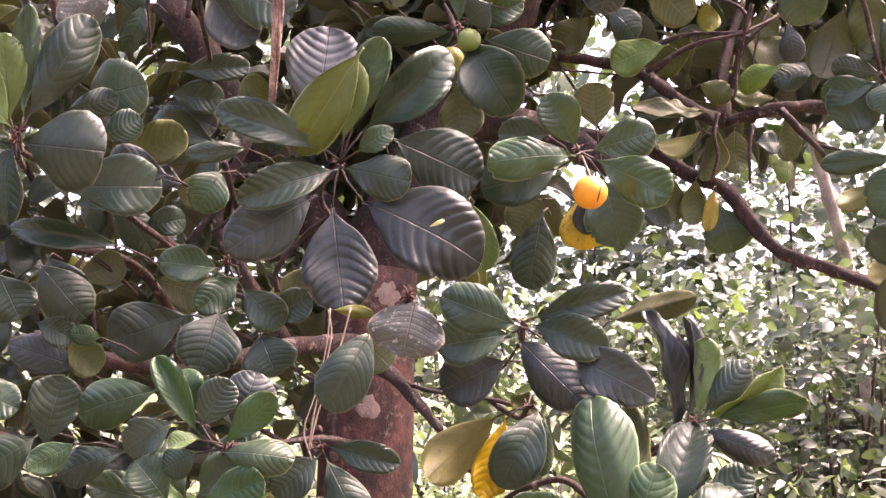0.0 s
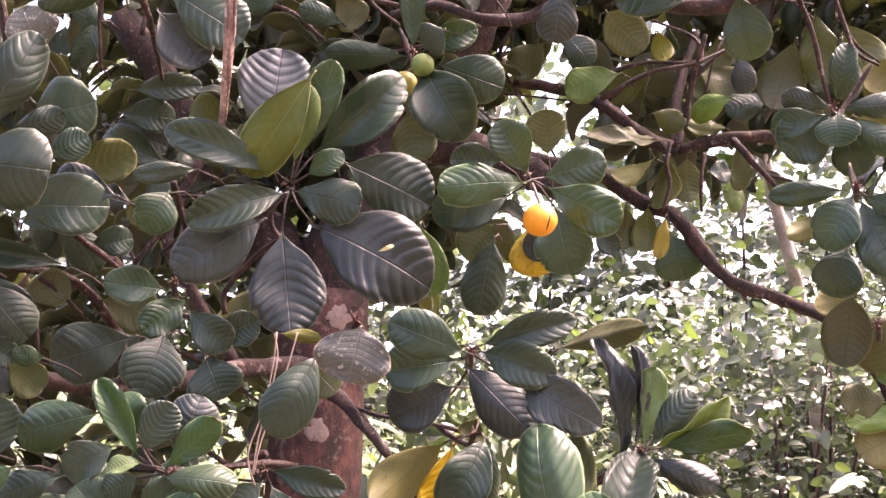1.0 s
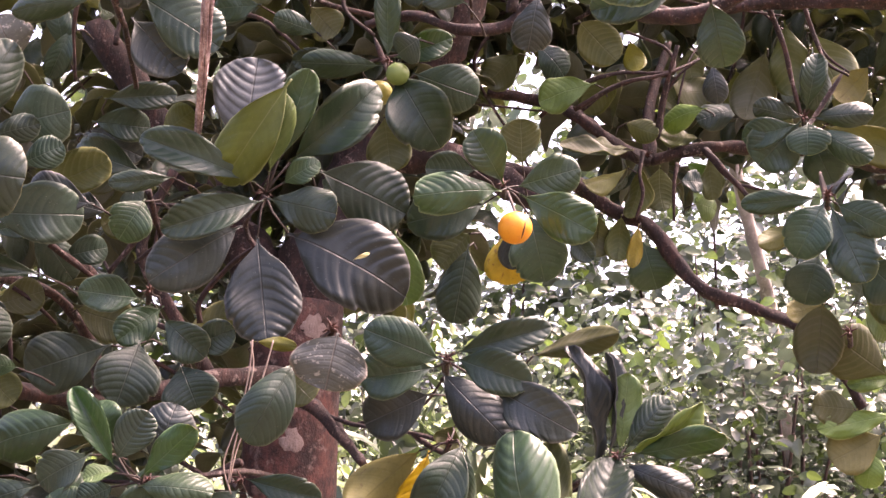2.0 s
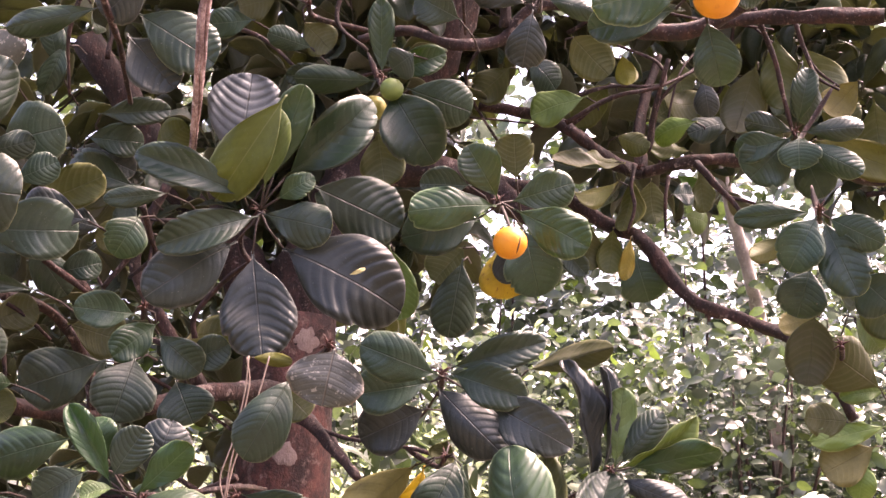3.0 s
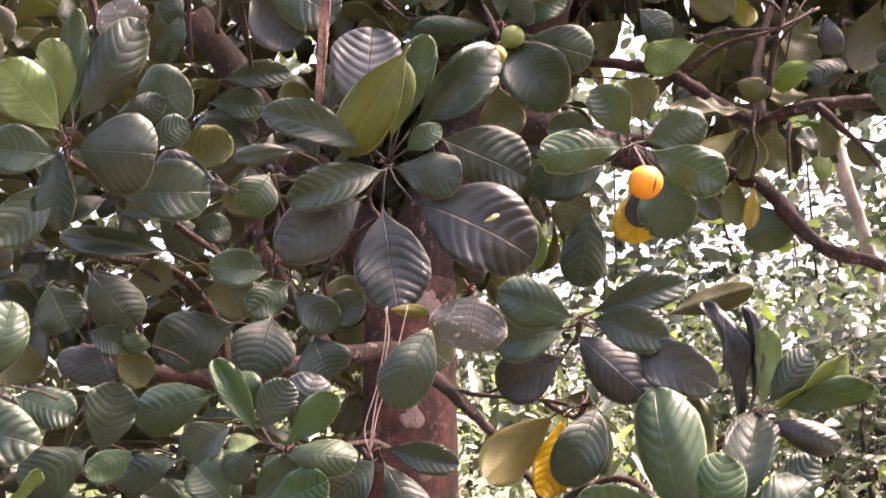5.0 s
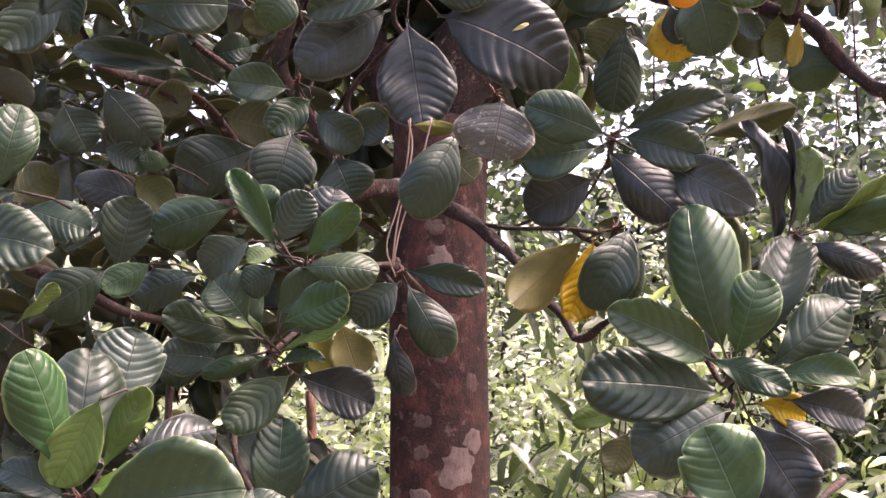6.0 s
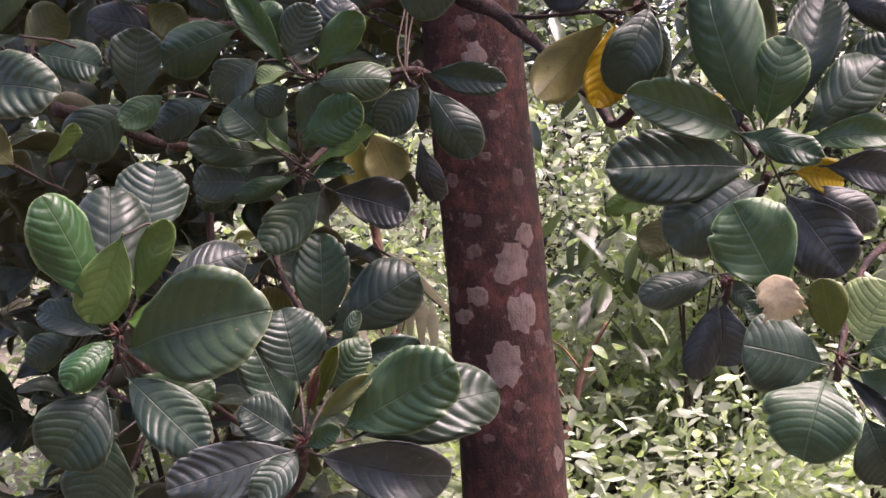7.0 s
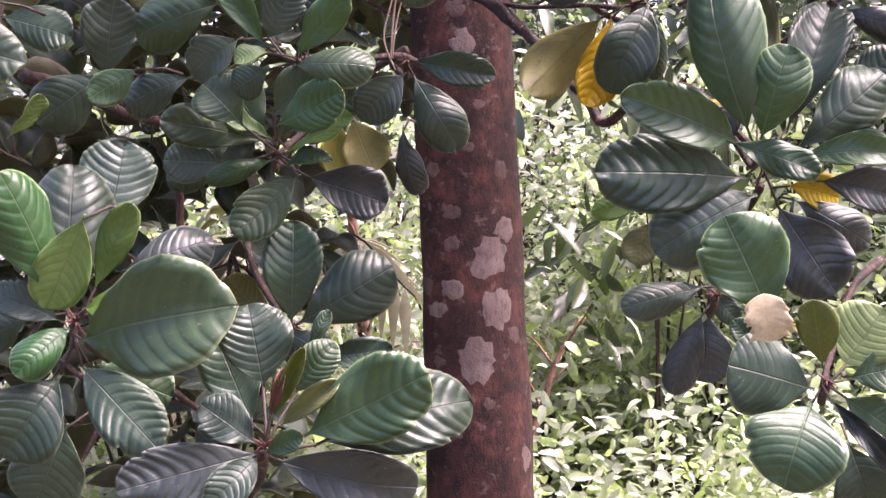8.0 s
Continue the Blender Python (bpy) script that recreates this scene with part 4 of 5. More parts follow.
leaf(w, "Ua", 0.899, 3.433, 2.936, -23, -73, -12, 0.228, 0.141)
leaf(w, "Ta", 0.655, 3.084, 2.907, -20, -74, 168, 0.173, 0.079)
leaf(w, "Pa", 0.389, 3.052, 2.854, -28, -72, 155, 0.109, 0.065)
leaf(w, "Uo", 0.052, 2.687, 2.828, -67, -43, -65, 0.138, 0.101)
leaf(w, "Oa", 0.170, 3.000, 2.910, -42, -68, -41, 0.088, 0.059)
leaf(w, "Ua", 0.146, 3.340, 2.797, -76, -18, -75, 0.107, 0.070)
leaf(w, "Ba", 0.065, 3.295, 2.906, 84, -16, -87, 0.179, 0.112)
leaf(w, "Ua", 0.130, 3.331, 2.964, 55, -43, 33, 0.172, 0.099)
leaf(w, "Ua", 0.173, 3.355, 2.713, 114, -6, 136, 0.231, 0.089)
leaf(w, "Ua", 0.165, 3.391, 2.729, 86, 15, 139, 0.161, 0.085)
leaf(w, "Oa", 0.160, 3.348, 2.661, 113, -26, 120, 0.154, 0.074)
leaf(w, "Ua", 0.190, 3.367, 2.683, 30, -64, 57, 0.172, 0.081)
leaf(w, "Ua", 0.250, 3.419, 2.686, -9, -59, -29, 0.142, 0.101)
leaf(w, "Ba", 0.323, 3.534, 2.734, -38, -23, 105, 0.107, 0.061)
leaf(w, "Ta", 0.308, 3.463, 2.651, -65, 5, 77, 0.075, 0.078)
leaf(w, "Ua", 0.398, 3.489, 2.752, -10, -63, -43, 0.152, 0.078)
leaf(w, "Ba", 0.350, 3.607, 2.623, -75, -15, 84, 0.077, 0.084)
leaf(w, "Ba", 0.391, 3.486, 2.889, 69, -14, -88, 0.147, 0.083)
leaf(w, "Ta", 0.502, 3.561, 2.917, 102, -19, -78, 0.150, 0.091)
leaf(w, "Ua", 0.377, 3.589, 2.827, 85, 10, 117, 0.132, 0.078)
leaf(w, "Ua", 0.288, 3.645, 3.034, -57, 2, -98, 0.158, 0.122)
leaf(w, "Ua", 0.492, 3.711, 3.108, -27, -69, -2, 0.145, 0.125)
leaf(w, "Ua", 0.345, 3.665, 3.170, -8, -48, -37, 0.128, 0.106)
leaf(w, "Ta", -0.135, 3.461, 3.109, -64, -42, 101, 0.138, 0.104)
leaf(w, "Ua", 0.238, 3.725, 2.991, -91, 32, -116, 0.103, 0.119)
w = rosette((0.159, 2.402, 1.744), (0.140, 2.588, 1.719), (0.034, 2.624, 1.680))
leaf(w, "Bf", 0.166, 2.401, 1.753, -136, 81, 137, 0.161, 0.067)
leaf(w, "Ta", 0.175, 2.401, 1.760, -105, 49, 105, 0.136, 0.065)
leaf(w, "Bf", 0.175, 2.402, 1.751, -106, 30, 143, 0.188, 0.057)
leaf(w, "Gf", 0.190, 2.402, 1.752, -109, 11, 119, 0.199, 0.061)
leaf(w, "Pv", 0.122, 2.403, 1.708, 122, 77, -80, 0.267, 0.058)
leaf(w, "Pv", 0.142, 2.401, 1.744, 167, 83, -105, 0.212, 0.042)
leaf(w, "Pa", 0.168, 2.403, 1.733, -89, -21, 94, 0.153, 0.060)
w = rosette((0.046, 2.230, 1.487), (0.019, 2.415, 1.467), (-0.029, 2.451, 1.549))
leaf(w, "Ga", 0.035, 2.224, 1.505, 116, 75, -124, 0.277, 0.120)
leaf(w, "Uf", 0.041, 2.259, 1.514, 6, 81, 178, 0.261, 0.073)
leaf(w, "Ga", 0.049, 2.208, 1.500, -122, 69, 122, 0.160, 0.095)
leaf(w, "Ga", 0.021, 2.198, 1.497, 129, 20, -96, 0.233, 0.083)
leaf(w, "Tr", 0.030, 2.220, 1.443, 119, 3, -83, 0.265, 0.121, 3)
leaf(w, "Ga", 0.001, 2.150, 1.502, -97, -21, 72, 0.154, 0.055)
leaf(w, "Ga", 0.105, 2.246, 1.476, -90, 1, 75, 0.155, 0.058)
leaf(w, "Ta", 0.096, 2.244, 1.482, -69, 39, 84, 0.201, 0.097)
leaf(w, "Ta", 0.086, 2.306, 1.519, -40, 63, 49, 0.249, 0.094)
leaf(w, "Tr", 0.174, 2.379, 1.557, -58, 45, 73, 0.149, 0.074)
leaf(w, "Ta", 0.043, 2.223, 1.416, 120, -26, -70, 0.197, 0.117)
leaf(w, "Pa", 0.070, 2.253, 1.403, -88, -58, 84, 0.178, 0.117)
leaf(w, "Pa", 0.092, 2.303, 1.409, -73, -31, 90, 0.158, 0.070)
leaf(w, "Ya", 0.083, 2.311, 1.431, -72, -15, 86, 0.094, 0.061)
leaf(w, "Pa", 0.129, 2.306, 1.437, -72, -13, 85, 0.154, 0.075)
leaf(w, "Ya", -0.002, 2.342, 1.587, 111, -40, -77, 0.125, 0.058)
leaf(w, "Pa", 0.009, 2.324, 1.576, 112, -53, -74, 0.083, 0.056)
leaf(w, "Uf", -0.150, 2.368, 1.376, 114, -66, 108, 0.088, 0.063)
leaf(w, "Bf", -0.150, 2.369, 1.414, 109, -13, -79, 0.112, 0.046)
w = rosette((-0.184, 2.419, 1.767), (-0.231, 2.599, 1.762), (-0.308, 2.630, 1.802))
leaf(w, "Ya", -0.221, 2.393, 1.749, 120, -71, -96, 0.176, 0.084)
leaf(w, "Oa", -0.246, 2.446, 1.757, 100, -43, 82, 0.203, 0.101)
leaf(w, "Ta", -0.150, 2.367, 1.764, 125, -63, -72, 0.177, 0.100)
leaf(w, "Ta", -0.149, 2.427, 1.758, 19, -84, -172, 0.128, 0.048)
leaf(w, "Ua", -0.186, 2.491, 1.813, 86, -63, 73, 0.057, 0.056)
w = rosette((-0.019, 2.153, 1.253), (-0.047, 2.336, 1.207), (-0.046, 2.371, 1.248))
leaf(w, "Ta", -0.043, 2.261, 1.264, 124, -11, -71, 0.158, 0.061)
leaf(w, "Pa", -0.049, 2.258, 1.222, 114, -67, -68, 0.152, 0.060)
leaf(w, "Pa", -0.042, 2.270, 1.219, 142, -86, -43, 0.121, 0.089)
leaf(w, "Ta", -0.045, 2.261, 1.262, -74, -49, 89, 0.082, 0.040)
w = rosette((0.151, 2.047, 1.134), (0.139, 2.232, 1.077), (0.148, 2.275, 1.128))
leaf(w, "Ga", 0.131, 2.018, 1.112, 156, -51, -26, 0.139, 0.137, 4)
leaf(w, "Ta", 0.135, 2.041, 1.127, 121, 18, -81, 0.141, 0.119)
leaf(w, "Ff", 0.146, 2.046, 1.158, 160, 72, -156, 0.108, 0.058)
leaf(w, "Bf", 0.173, 2.055, 1.155, -68, 54, 63, 0.111, 0.104)
leaf(w, "Ga", 0.177, 2.055, 1.141, -71, 10, 70, 0.098, 0.074)
leaf(w, "Ga", 0.173, 2.053, 1.118, -73, -36, 85, 0.096, 0.066)
leaf(w, "Pv", 0.151, 2.025, 1.122, -85, -48, 81, 0.154, 0.033)
leaf(w, "Ta", 0.180, 2.105, 1.041, -79, -72, 94, 0.118, 0.095)
leaf(w, "Nt", 0.066, 2.003, 1.272, -95, -84, 80, 0.071, 0.064)
leaf(w, "Ga", 0.053, 2.058, 1.180, 105, 53, -89, 0.061, 0.037)
leaf(w, "Ga", 0.079, 2.047, 1.223, 87, 66, -78, 0.177, 0.128, 6)
w = rosette((-0.875, 1.669, 1.253), (-0.988, 1.817, 1.201), (-1.002, 1.856, 1.216))
leaf(w, "Bf", -0.830, 1.634, 1.410, 88, -62, -121, 0.152, 0.077, 0)
leaf(w, "Bf", -0.849, 1.675, 1.296, -84, 63, 111, 0.145, 0.050)
leaf(w, "Bf", -0.865, 1.669, 1.273, -96, 13, 47, 0.119, 0.077)
leaf(w, "Ga", -0.857, 1.648, 1.229, -94, 12, 81, 0.265, 0.154)
leaf(w, "Ta", -0.904, 1.687, 1.274, 15, 77, 20, 0.219, 0.114)
leaf(w, "Ga", -0.892, 1.660, 1.280, 162, 65, -98, 0.211, 0.095)
leaf(w, "Tr", -0.899, 1.789, 1.382, 1, 67, 33, 0.153, 0.113)
leaf(w, "Pa", -0.878, 1.793, 1.321, -50, 17, 77, 0.150, 0.077)
leaf(w, "Ga", -0.880, 1.662, 1.247, 161, -31, -58, 0.107, 0.056)
leaf(w, "Ta", -0.888, 1.660, 1.254, 108, 24, -70, 0.119, 0.053)
leaf(w, "Ta", -0.891, 1.656, 1.183, 146, -51, -65, 0.142, 0.114)
leaf(w, "Tr", -0.869, 1.664, 1.194, -95, -41, 50, 0.181, 0.088)
leaf(w, "Ga", -0.879, 1.692, 1.190, -72, -22, 69, 0.138, 0.076)
leaf(w, "Ta", -0.934, 1.722, 1.095, 114, -67, -94, 0.138, 0.110)
leaf(w, "Ta", -0.994, 1.730, 1.256, 110, -25, -85, 0.096, 0.057)
w = rosette((-0.557, 1.628, 1.092), (-0.647, 1.786, 1.012), (-0.706, 1.787, 0.937))
leaf(w, "Gr", -0.504, 1.625, 1.110, -83, 26, 80, 0.197, 0.108, 1)
leaf(w, "Tr", -0.516, 1.693, 1.085, -63, 14, 71, 0.231, 0.109, 2)
leaf(w, "Tr", -0.575, 1.666, 1.165, 62, 74, -33, 0.122, 0.097)
leaf(w, "Gr", -0.537, 1.679, 1.157, -68, 51, 82, 0.091, 0.053)
leaf(w, "Fv", -0.548, 1.632, 1.130, -98, 61, 113, 0.118, 0.024)
leaf(w, "Fv", -0.538, 1.635, 1.121, -89, 36, 89, 0.110, 0.030)
leaf(w, "Rv", -0.545, 1.622, 1.136, -111, 68, 130, 0.071, 0.014)
leaf(w, "Ga", -0.545, 1.600, 1.093, -98, 22, 82, 0.071, 0.030)
leaf(w, "Pr", -0.559, 1.626, 1.089, 124, -11, -77, 0.194, 0.083)
leaf(w, "Ta", -0.563, 1.625, 1.085, 154, -34, -52, 0.105, 0.052)
leaf(w, "Pa", -0.562, 1.656, 1.073, -72, -14, 90, 0.203, 0.089)
leaf(w, "Ga", -0.535, 1.724, 1.213, -67, 61, 84, 0.064, 0.022)
leaf(w, "Ta", -0.532, 1.745, 1.195, -71, 8, 75, 0.110, 0.042)
leaf(w, "Ta", -0.572, 1.643, 1.092, 107, 37, -68, 0.099, 0.064)
leaf(w, "Ta", -0.616, 1.713, 1.101, 85, 65, -53, 0.149, 0.082)
w = rosette((-0.829, 2.294, 1.177), (-0.928, 2.465, 1.119), (-1.041, 2.539, 1.095))
leaf(w, "Ta", -0.834, 2.293, 1.183, -83, 87, 110, 0.203, 0.108)
leaf(w, "Ta", -0.829, 2.295, 1.183, -73, 30, 90, 0.222, 0.125)
leaf(w, "Ta", -0.844, 2.286, 1.174, -73, -31, 78, 0.100, 0.067)
leaf(w, "Ta", -0.765, 2.323, 1.149, -70, -32, 80, 0.132, 0.068)
leaf(w, "Ua", -0.949, 2.435, 1.167, 113, 50, 98, 0.135, 0.073)
w = rosette((-0.851, 2.278, 1.514), (-0.928, 2.445, 1.497), (-0.861, 2.494, 1.590))
leaf(w, "Ga", -0.855, 2.275, 1.536, 122, 12, -86, 0.212, 0.077)
leaf(w, "Tr", -0.939, 2.245, 1.497, 108, 4, -82, 0.118, 0.079)
leaf(w, "Ga", -0.841, 2.257, 1.502, 127, -16, -81, 0.135, 0.042)
leaf(w, "Gr", -0.796, 2.271, 1.474, 133, -41, -73, 0.173, 0.088)
leaf(w, "Ga", -0.828, 2.261, 1.487, -88, 5, 52, 0.102, 0.041)
leaf(w, "Bf", -0.818, 2.254, 1.512, -87, 24, 60, 0.153, 0.041)
leaf(w, "Gr", -0.809, 2.249, 1.548, -82, 27, 93, 0.158, 0.079)
leaf(w, "Ga", -0.847, 2.278, 1.537, -68, 59, 90, 0.176, 0.079)
leaf(w, "Ga", -0.865, 2.272, 1.546, 105, 56, -77, 0.150, 0.096)
leaf(w, "Bv", -0.841, 2.248, 1.540, 121, 21, -56, 0.135, 0.047)
leaf(w, "Oa", -0.809, 2.557, 1.600, -78, -69, -101, 0.128, 0.099)
leaf(w, "Oa", -0.854, 2.595, 1.598, 127, -83, 104, 0.122, 0.069)
leaf(w, "Pa", -0.818, 2.337, 1.471, -72, -20, 81, 0.169, 0.100)
leaf(w, "Ta", -0.990, 2.389, 1.558, 110, -36, -90, 0.172, 0.076)
w = rosette((-0.657, 2.002, 1.646), (-0.726, 2.176, 1.635), (-0.629, 2.273, 1.681))
leaf(w, "Ga", -0.800, 1.998, 1.756, 100, -18, -92, 0.166, 0.089)
leaf(w, "Ta", -1.047, 2.016, 1.640, -117, 72, 146, 0.146, 0.094)
leaf(w, "Gf", -0.939, 1.955, 1.652, 110, -31, -90, 0.099, 0.057)
leaf(w, "Ta", -0.877, 2.036, 1.642, 99, -21, -88, 0.142, 0.071)
leaf(w, "Ta", -0.776, 2.016, 1.699, 96, -31, -96, 0.112, 0.074)
leaf(w, "Gv", -0.714, 1.985, 1.670, 123, 57, -94, 0.165, 0.051)
leaf(w, "Ga", -0.738, 2.012, 1.713, 132, 65, -104, 0.085, 0.068)
leaf(w, "Tr", -0.714, 1.982, 1.684, -96, 57, 113, 0.106, 0.068)
leaf(w, "Gf", -0.663, 1.980, 1.655, -99, 41, 108, 0.138, 0.058)
leaf(w, "Pa", -0.683, 2.075, 1.679, -110, 69, 130, 0.125, 0.091)
leaf(w, "Bv", -0.702, 1.968, 1.665, 120, -19, -53, 0.060, 0.037)
leaf(w, "Ta", -0.714, 1.991, 1.642, 97, -28, -93, 0.074, 0.059)
leaf(w, "Ga", -0.668, 1.981, 1.642, -84, -3, 82, 0.137, 0.065)
leaf(w, "Ga", -0.722, 2.007, 1.561, -88, 42, 99, 0.113, 0.073)
leaf(w, "Gr", -0.703, 1.984, 1.546, -95, 21, 92, 0.138, 0.079)
leaf(w, "Ga", -0.777, 2.018, 1.547, 118, 48, -86, 0.101, 0.085)
w = rosette((-1.140, 1.831, 1.682), (-1.264, 1.982, 1.683), (-1.308, 2.085, 1.801))
leaf(w, "Ta", -1.173, 2.207, 1.679, 124, -37, -95, 0.161, 0.108)
leaf(w, "Ba", -1.193, 1.937, 1.541, -73, 52, 159, 0.099, 0.047)
leaf(w, "Ua", -1.326, 2.073, 1.789, -58, 42, -79, 0.107, 0.082)
leaf(w, "Tr", -1.201, 1.708, 1.670, -86, -7, 71, 0.207, 0.111)
leaf(w, "Ga", -1.108, 1.732, 1.733, -88, 77, 123, 0.157, 0.083)
leaf(w, "Tr", -1.183, 1.918, 1.748, -72, -17, 74, 0.127, 0.078)
leaf(w, "Ua", -1.167, 1.831, 1.538, 111, 45, 104, 0.114, 0.072)
leaf(w, "Ga", -1.066, 1.745, 1.744, 106, -12, -95, 0.103, 0.033)
leaf(w, "Ta", -1.211, 1.804, 1.765, -83, 70, 118, 0.118, 0.048)
leaf(w, "Pa", -1.159, 2.340, 1.827, 108, 16, -88, 0.175, 0.080)
w = rosette((-0.585, 2.291, 1.671), (-0.653, 2.465, 1.664), (-0.699, 2.493, 1.704))
leaf(w, "Ta", -0.579, 2.293, 1.676, -81, -12, 95, 0.161, 0.061)
leaf(w, "Ta", -0.577, 2.297, 1.653, -83, -59, 82, 0.166, 0.085)
leaf(w, "Ta", -0.587, 2.293, 1.655, 106, -42, -97, 0.122, 0.079)
leaf(w, "Pa", -0.597, 2.298, 1.559, -57, -79, 123, 0.133, 0.054)
w = rosette((-1.121, 2.090, 1.953), (-1.207, 2.252, 1.964), (-1.164, 2.305, 2.087))
leaf(w, "Ta", -1.135, 2.069, 2.017, -58, -46, 98, 0.150, 0.101)
leaf(w, "Ga", -1.023, 2.159, 1.875, 125, 2, -98, 0.066, 0.041)
leaf(w, "Ta", -1.138, 2.090, 1.896, -57, -20, 98, 0.083, 0.061)
leaf(w, "Ua", -1.189, 2.294, 1.891, -55, -41, -81, 0.103, 0.078)
leaf(w, "Ua", -1.172, 2.281, 2.024, -66, 23, -79, 0.111, 0.078)
leaf(w, "Ua", -1.069, 2.446, 2.053, -63, -13, -80, 0.133, 0.108)
leaf(w, "Ta", -1.099, 2.278, 2.211, -48, -49, 109, 0.152, 0.078)
leaf(w, "Ta", -1.047, 2.323, 2.143, -68, 18, 103, 0.100, 0.065)
leaf(w, "Pa", -0.886, 2.132, 2.207, 103, 6, -95, 0.141, 0.101)
leaf(w, "Ta", -1.146, 2.201, 2.167, -85, 18, 103, 0.115, 0.069)
leaf(w, "Ta", -0.947, 2.473, 2.384, 104, 15, -95, 0.173, 0.092)
leaf(w, "Pa", -1.119, 2.469, 2.484, -76, -17, 95, 0.158, 0.083)
leaf(w, "Uo", -1.025, 2.561, 2.394, 102, 7, 84, 0.132, 0.092)


# ---- fruit ----
def fruit(place, radius, skin, label, stem, scar):
    p = Vector(place)
    bm = bmesh.new()
    bmesh.ops.create_uvsphere(bm, u_segments=40, v_segments=24, radius=1.0)
    for v in bm.verts:
        a = math.atan2(v.co.y, v.co.x)
        q = 1 + 0.02 * noise.noise(v.co * 2.1) - 0.035 * math.exp(-((a - scar) / 0.10) ** 2) * (1 - abs(v.co.z)) - 0.10 * math.exp(-((1 - v.co.z) / 0.06))
        v.co = v.co * q * radius
        v.co.z *= 0.97
    for f in bm.faces:
        f.smooth = True
    me = bpy.data.meshes.new("fruit")
    bm.to_mesh(me)
    bm.free()
    me.materials.append(skin)
    ob = new("fruit", me)
    under(ob, tree, FROM_BASE)
    ob.location = p
    ob["label"] = label
    s = Vector(stem) - p
    v, f = tube(smooth_path([Vector((0, 0, radius * 0.86)), Vector((s.x * 0.4, s.y * 0.4, max(s.z * 0.6, radius * 1.15))), s], 5), [0.0035] * 11, 8, 0.12, 1)
    under(new("stalk", mesh_from("stalk", v, f, [STALK])), ob)
    if scar < radians(-60) or skin is not ORANGE:
        return ob
    else:
        pts = [Vector((math.cos(scar + 0.05 * math.sin(4 * e)) * math.cos(e), math.sin(scar + 0.05 * math.sin(4 * e)) * math.cos(e), 0.97 * math.sin(e))) * radius * 0.978 for e in np.linspace(-0.9, 0.25, 9)]
        v, f = tube(pts, [0.0008 + 0.0011 * math.sin(math.pi * i / 8) for i in range(9)], 6, 0.3, 2)
        under(new("scar", mesh_from("scar", v, f, [CRACK])), ob)
    return ob


fruit((-0.030, 2.179, 2.164), 0.0335, ORANGE, "ripe orange fruit with a split seam", (-0.055, 2.24, 2.255), radians(-48))
fruit((0.321, 1.345, 2.265), 0.0296, ORANGE, "ripe orange fruit on a short stalk", (0.30, 1.36, 2.33), radians(-112))
fruit((-0.320, 2.357, 2.564), 0.026, GREEN_SKIN, "small unripe green fruit", (-0.325, 2.40, 2.593), 1.0)
fruit((-0.369, 2.400, 2.538), 0.029, LIME_SKIN, "yellow-green fruit starting to ripen", (-0.341, 2.42, 2.60), 1.0)

# ---- inner crown: leaves behind the whorls ----
def blades(n, place, size, ratio, seed, droop=0.4, fold=0.25, facing=0.0, per=9):
    """n small folded leaves; place(rng, n) gives their bases."""
    rng = np.random.default_rng(seed)
    base = place(rng, n)
    n = len(base)
    d = rng.normal(size=(n, 3))
    d[:, 2] = d[:, 2] * 0.6 - droop
    d /= np.linalg.norm(d, axis=1)[:, None]
    up = rng.normal(size=(n, 3)) * 0.7 + np.array([0, -facing, 1.0])
    up += np.repeat(rng.normal(size=(n // per + 1, 3)) * 0.6, per, axis=0)[:n]
    up -= d * (up * d).sum(1)[:, None]
    up /= np.linalg.norm(up, axis=1)[:, None]
    s = np.cross(d, up)
    L = size * rng.uniform(0.5, 1.55, n)
    prof = [(0.0, 0.0, 0.0), (0.16, -0.30, 1), (0.55, -0.52, 1), (0.86, -0.36, 1), (1.0, 0.0, 0.0), (0.86, 0.36, 1), (0.55, 0.52, 1), (0.16, 0.30, 1), (0.5, 0.0, 0.0)]
    verts = np.empty((n, 9, 3))
    for i, (t, u, k) in enumerate(prof):
        w = u * ratio * L
        verts[:, i] = base + d * (t * L)[:, None] + s * w[:, None] + up * (abs(w) * fold + (t * (1 - t) * 0.35 * L))[:, None]
    tri = np.array([(0, 8, 1), (1, 8, 2), (2, 8, 3), (3, 8, 4), (4, 8, 5), (5, 8, 6), (6, 8, 7), (7, 8, 0)])
    faces = (tri[None] + 9 * np.arange(n)[:, None, None]).reshape(-1, 3)
    return verts.reshape(-1, 3), faces


def clusters(boxes, spread, per):
    """Leaf bases in clumps inside boxes (x0, x1, y0, y1, z0, z1, weight)."""
    def place(rng, n):
        w = np.array([b[6] for b in boxes], float)
        which = rng.choice(len(boxes), size=max(1, n // per), p=w / w.sum())
        b = np.array(boxes, float)[which]
        c = b[:, 0:6:2] + (b[:, 1:6:2] - b[:, 0:6:2]) * rng.random((len(which), 3))
        return np.repeat(c, per, axis=0) + rng.normal(size=(len(which) * per, 3)) * spread
    return place


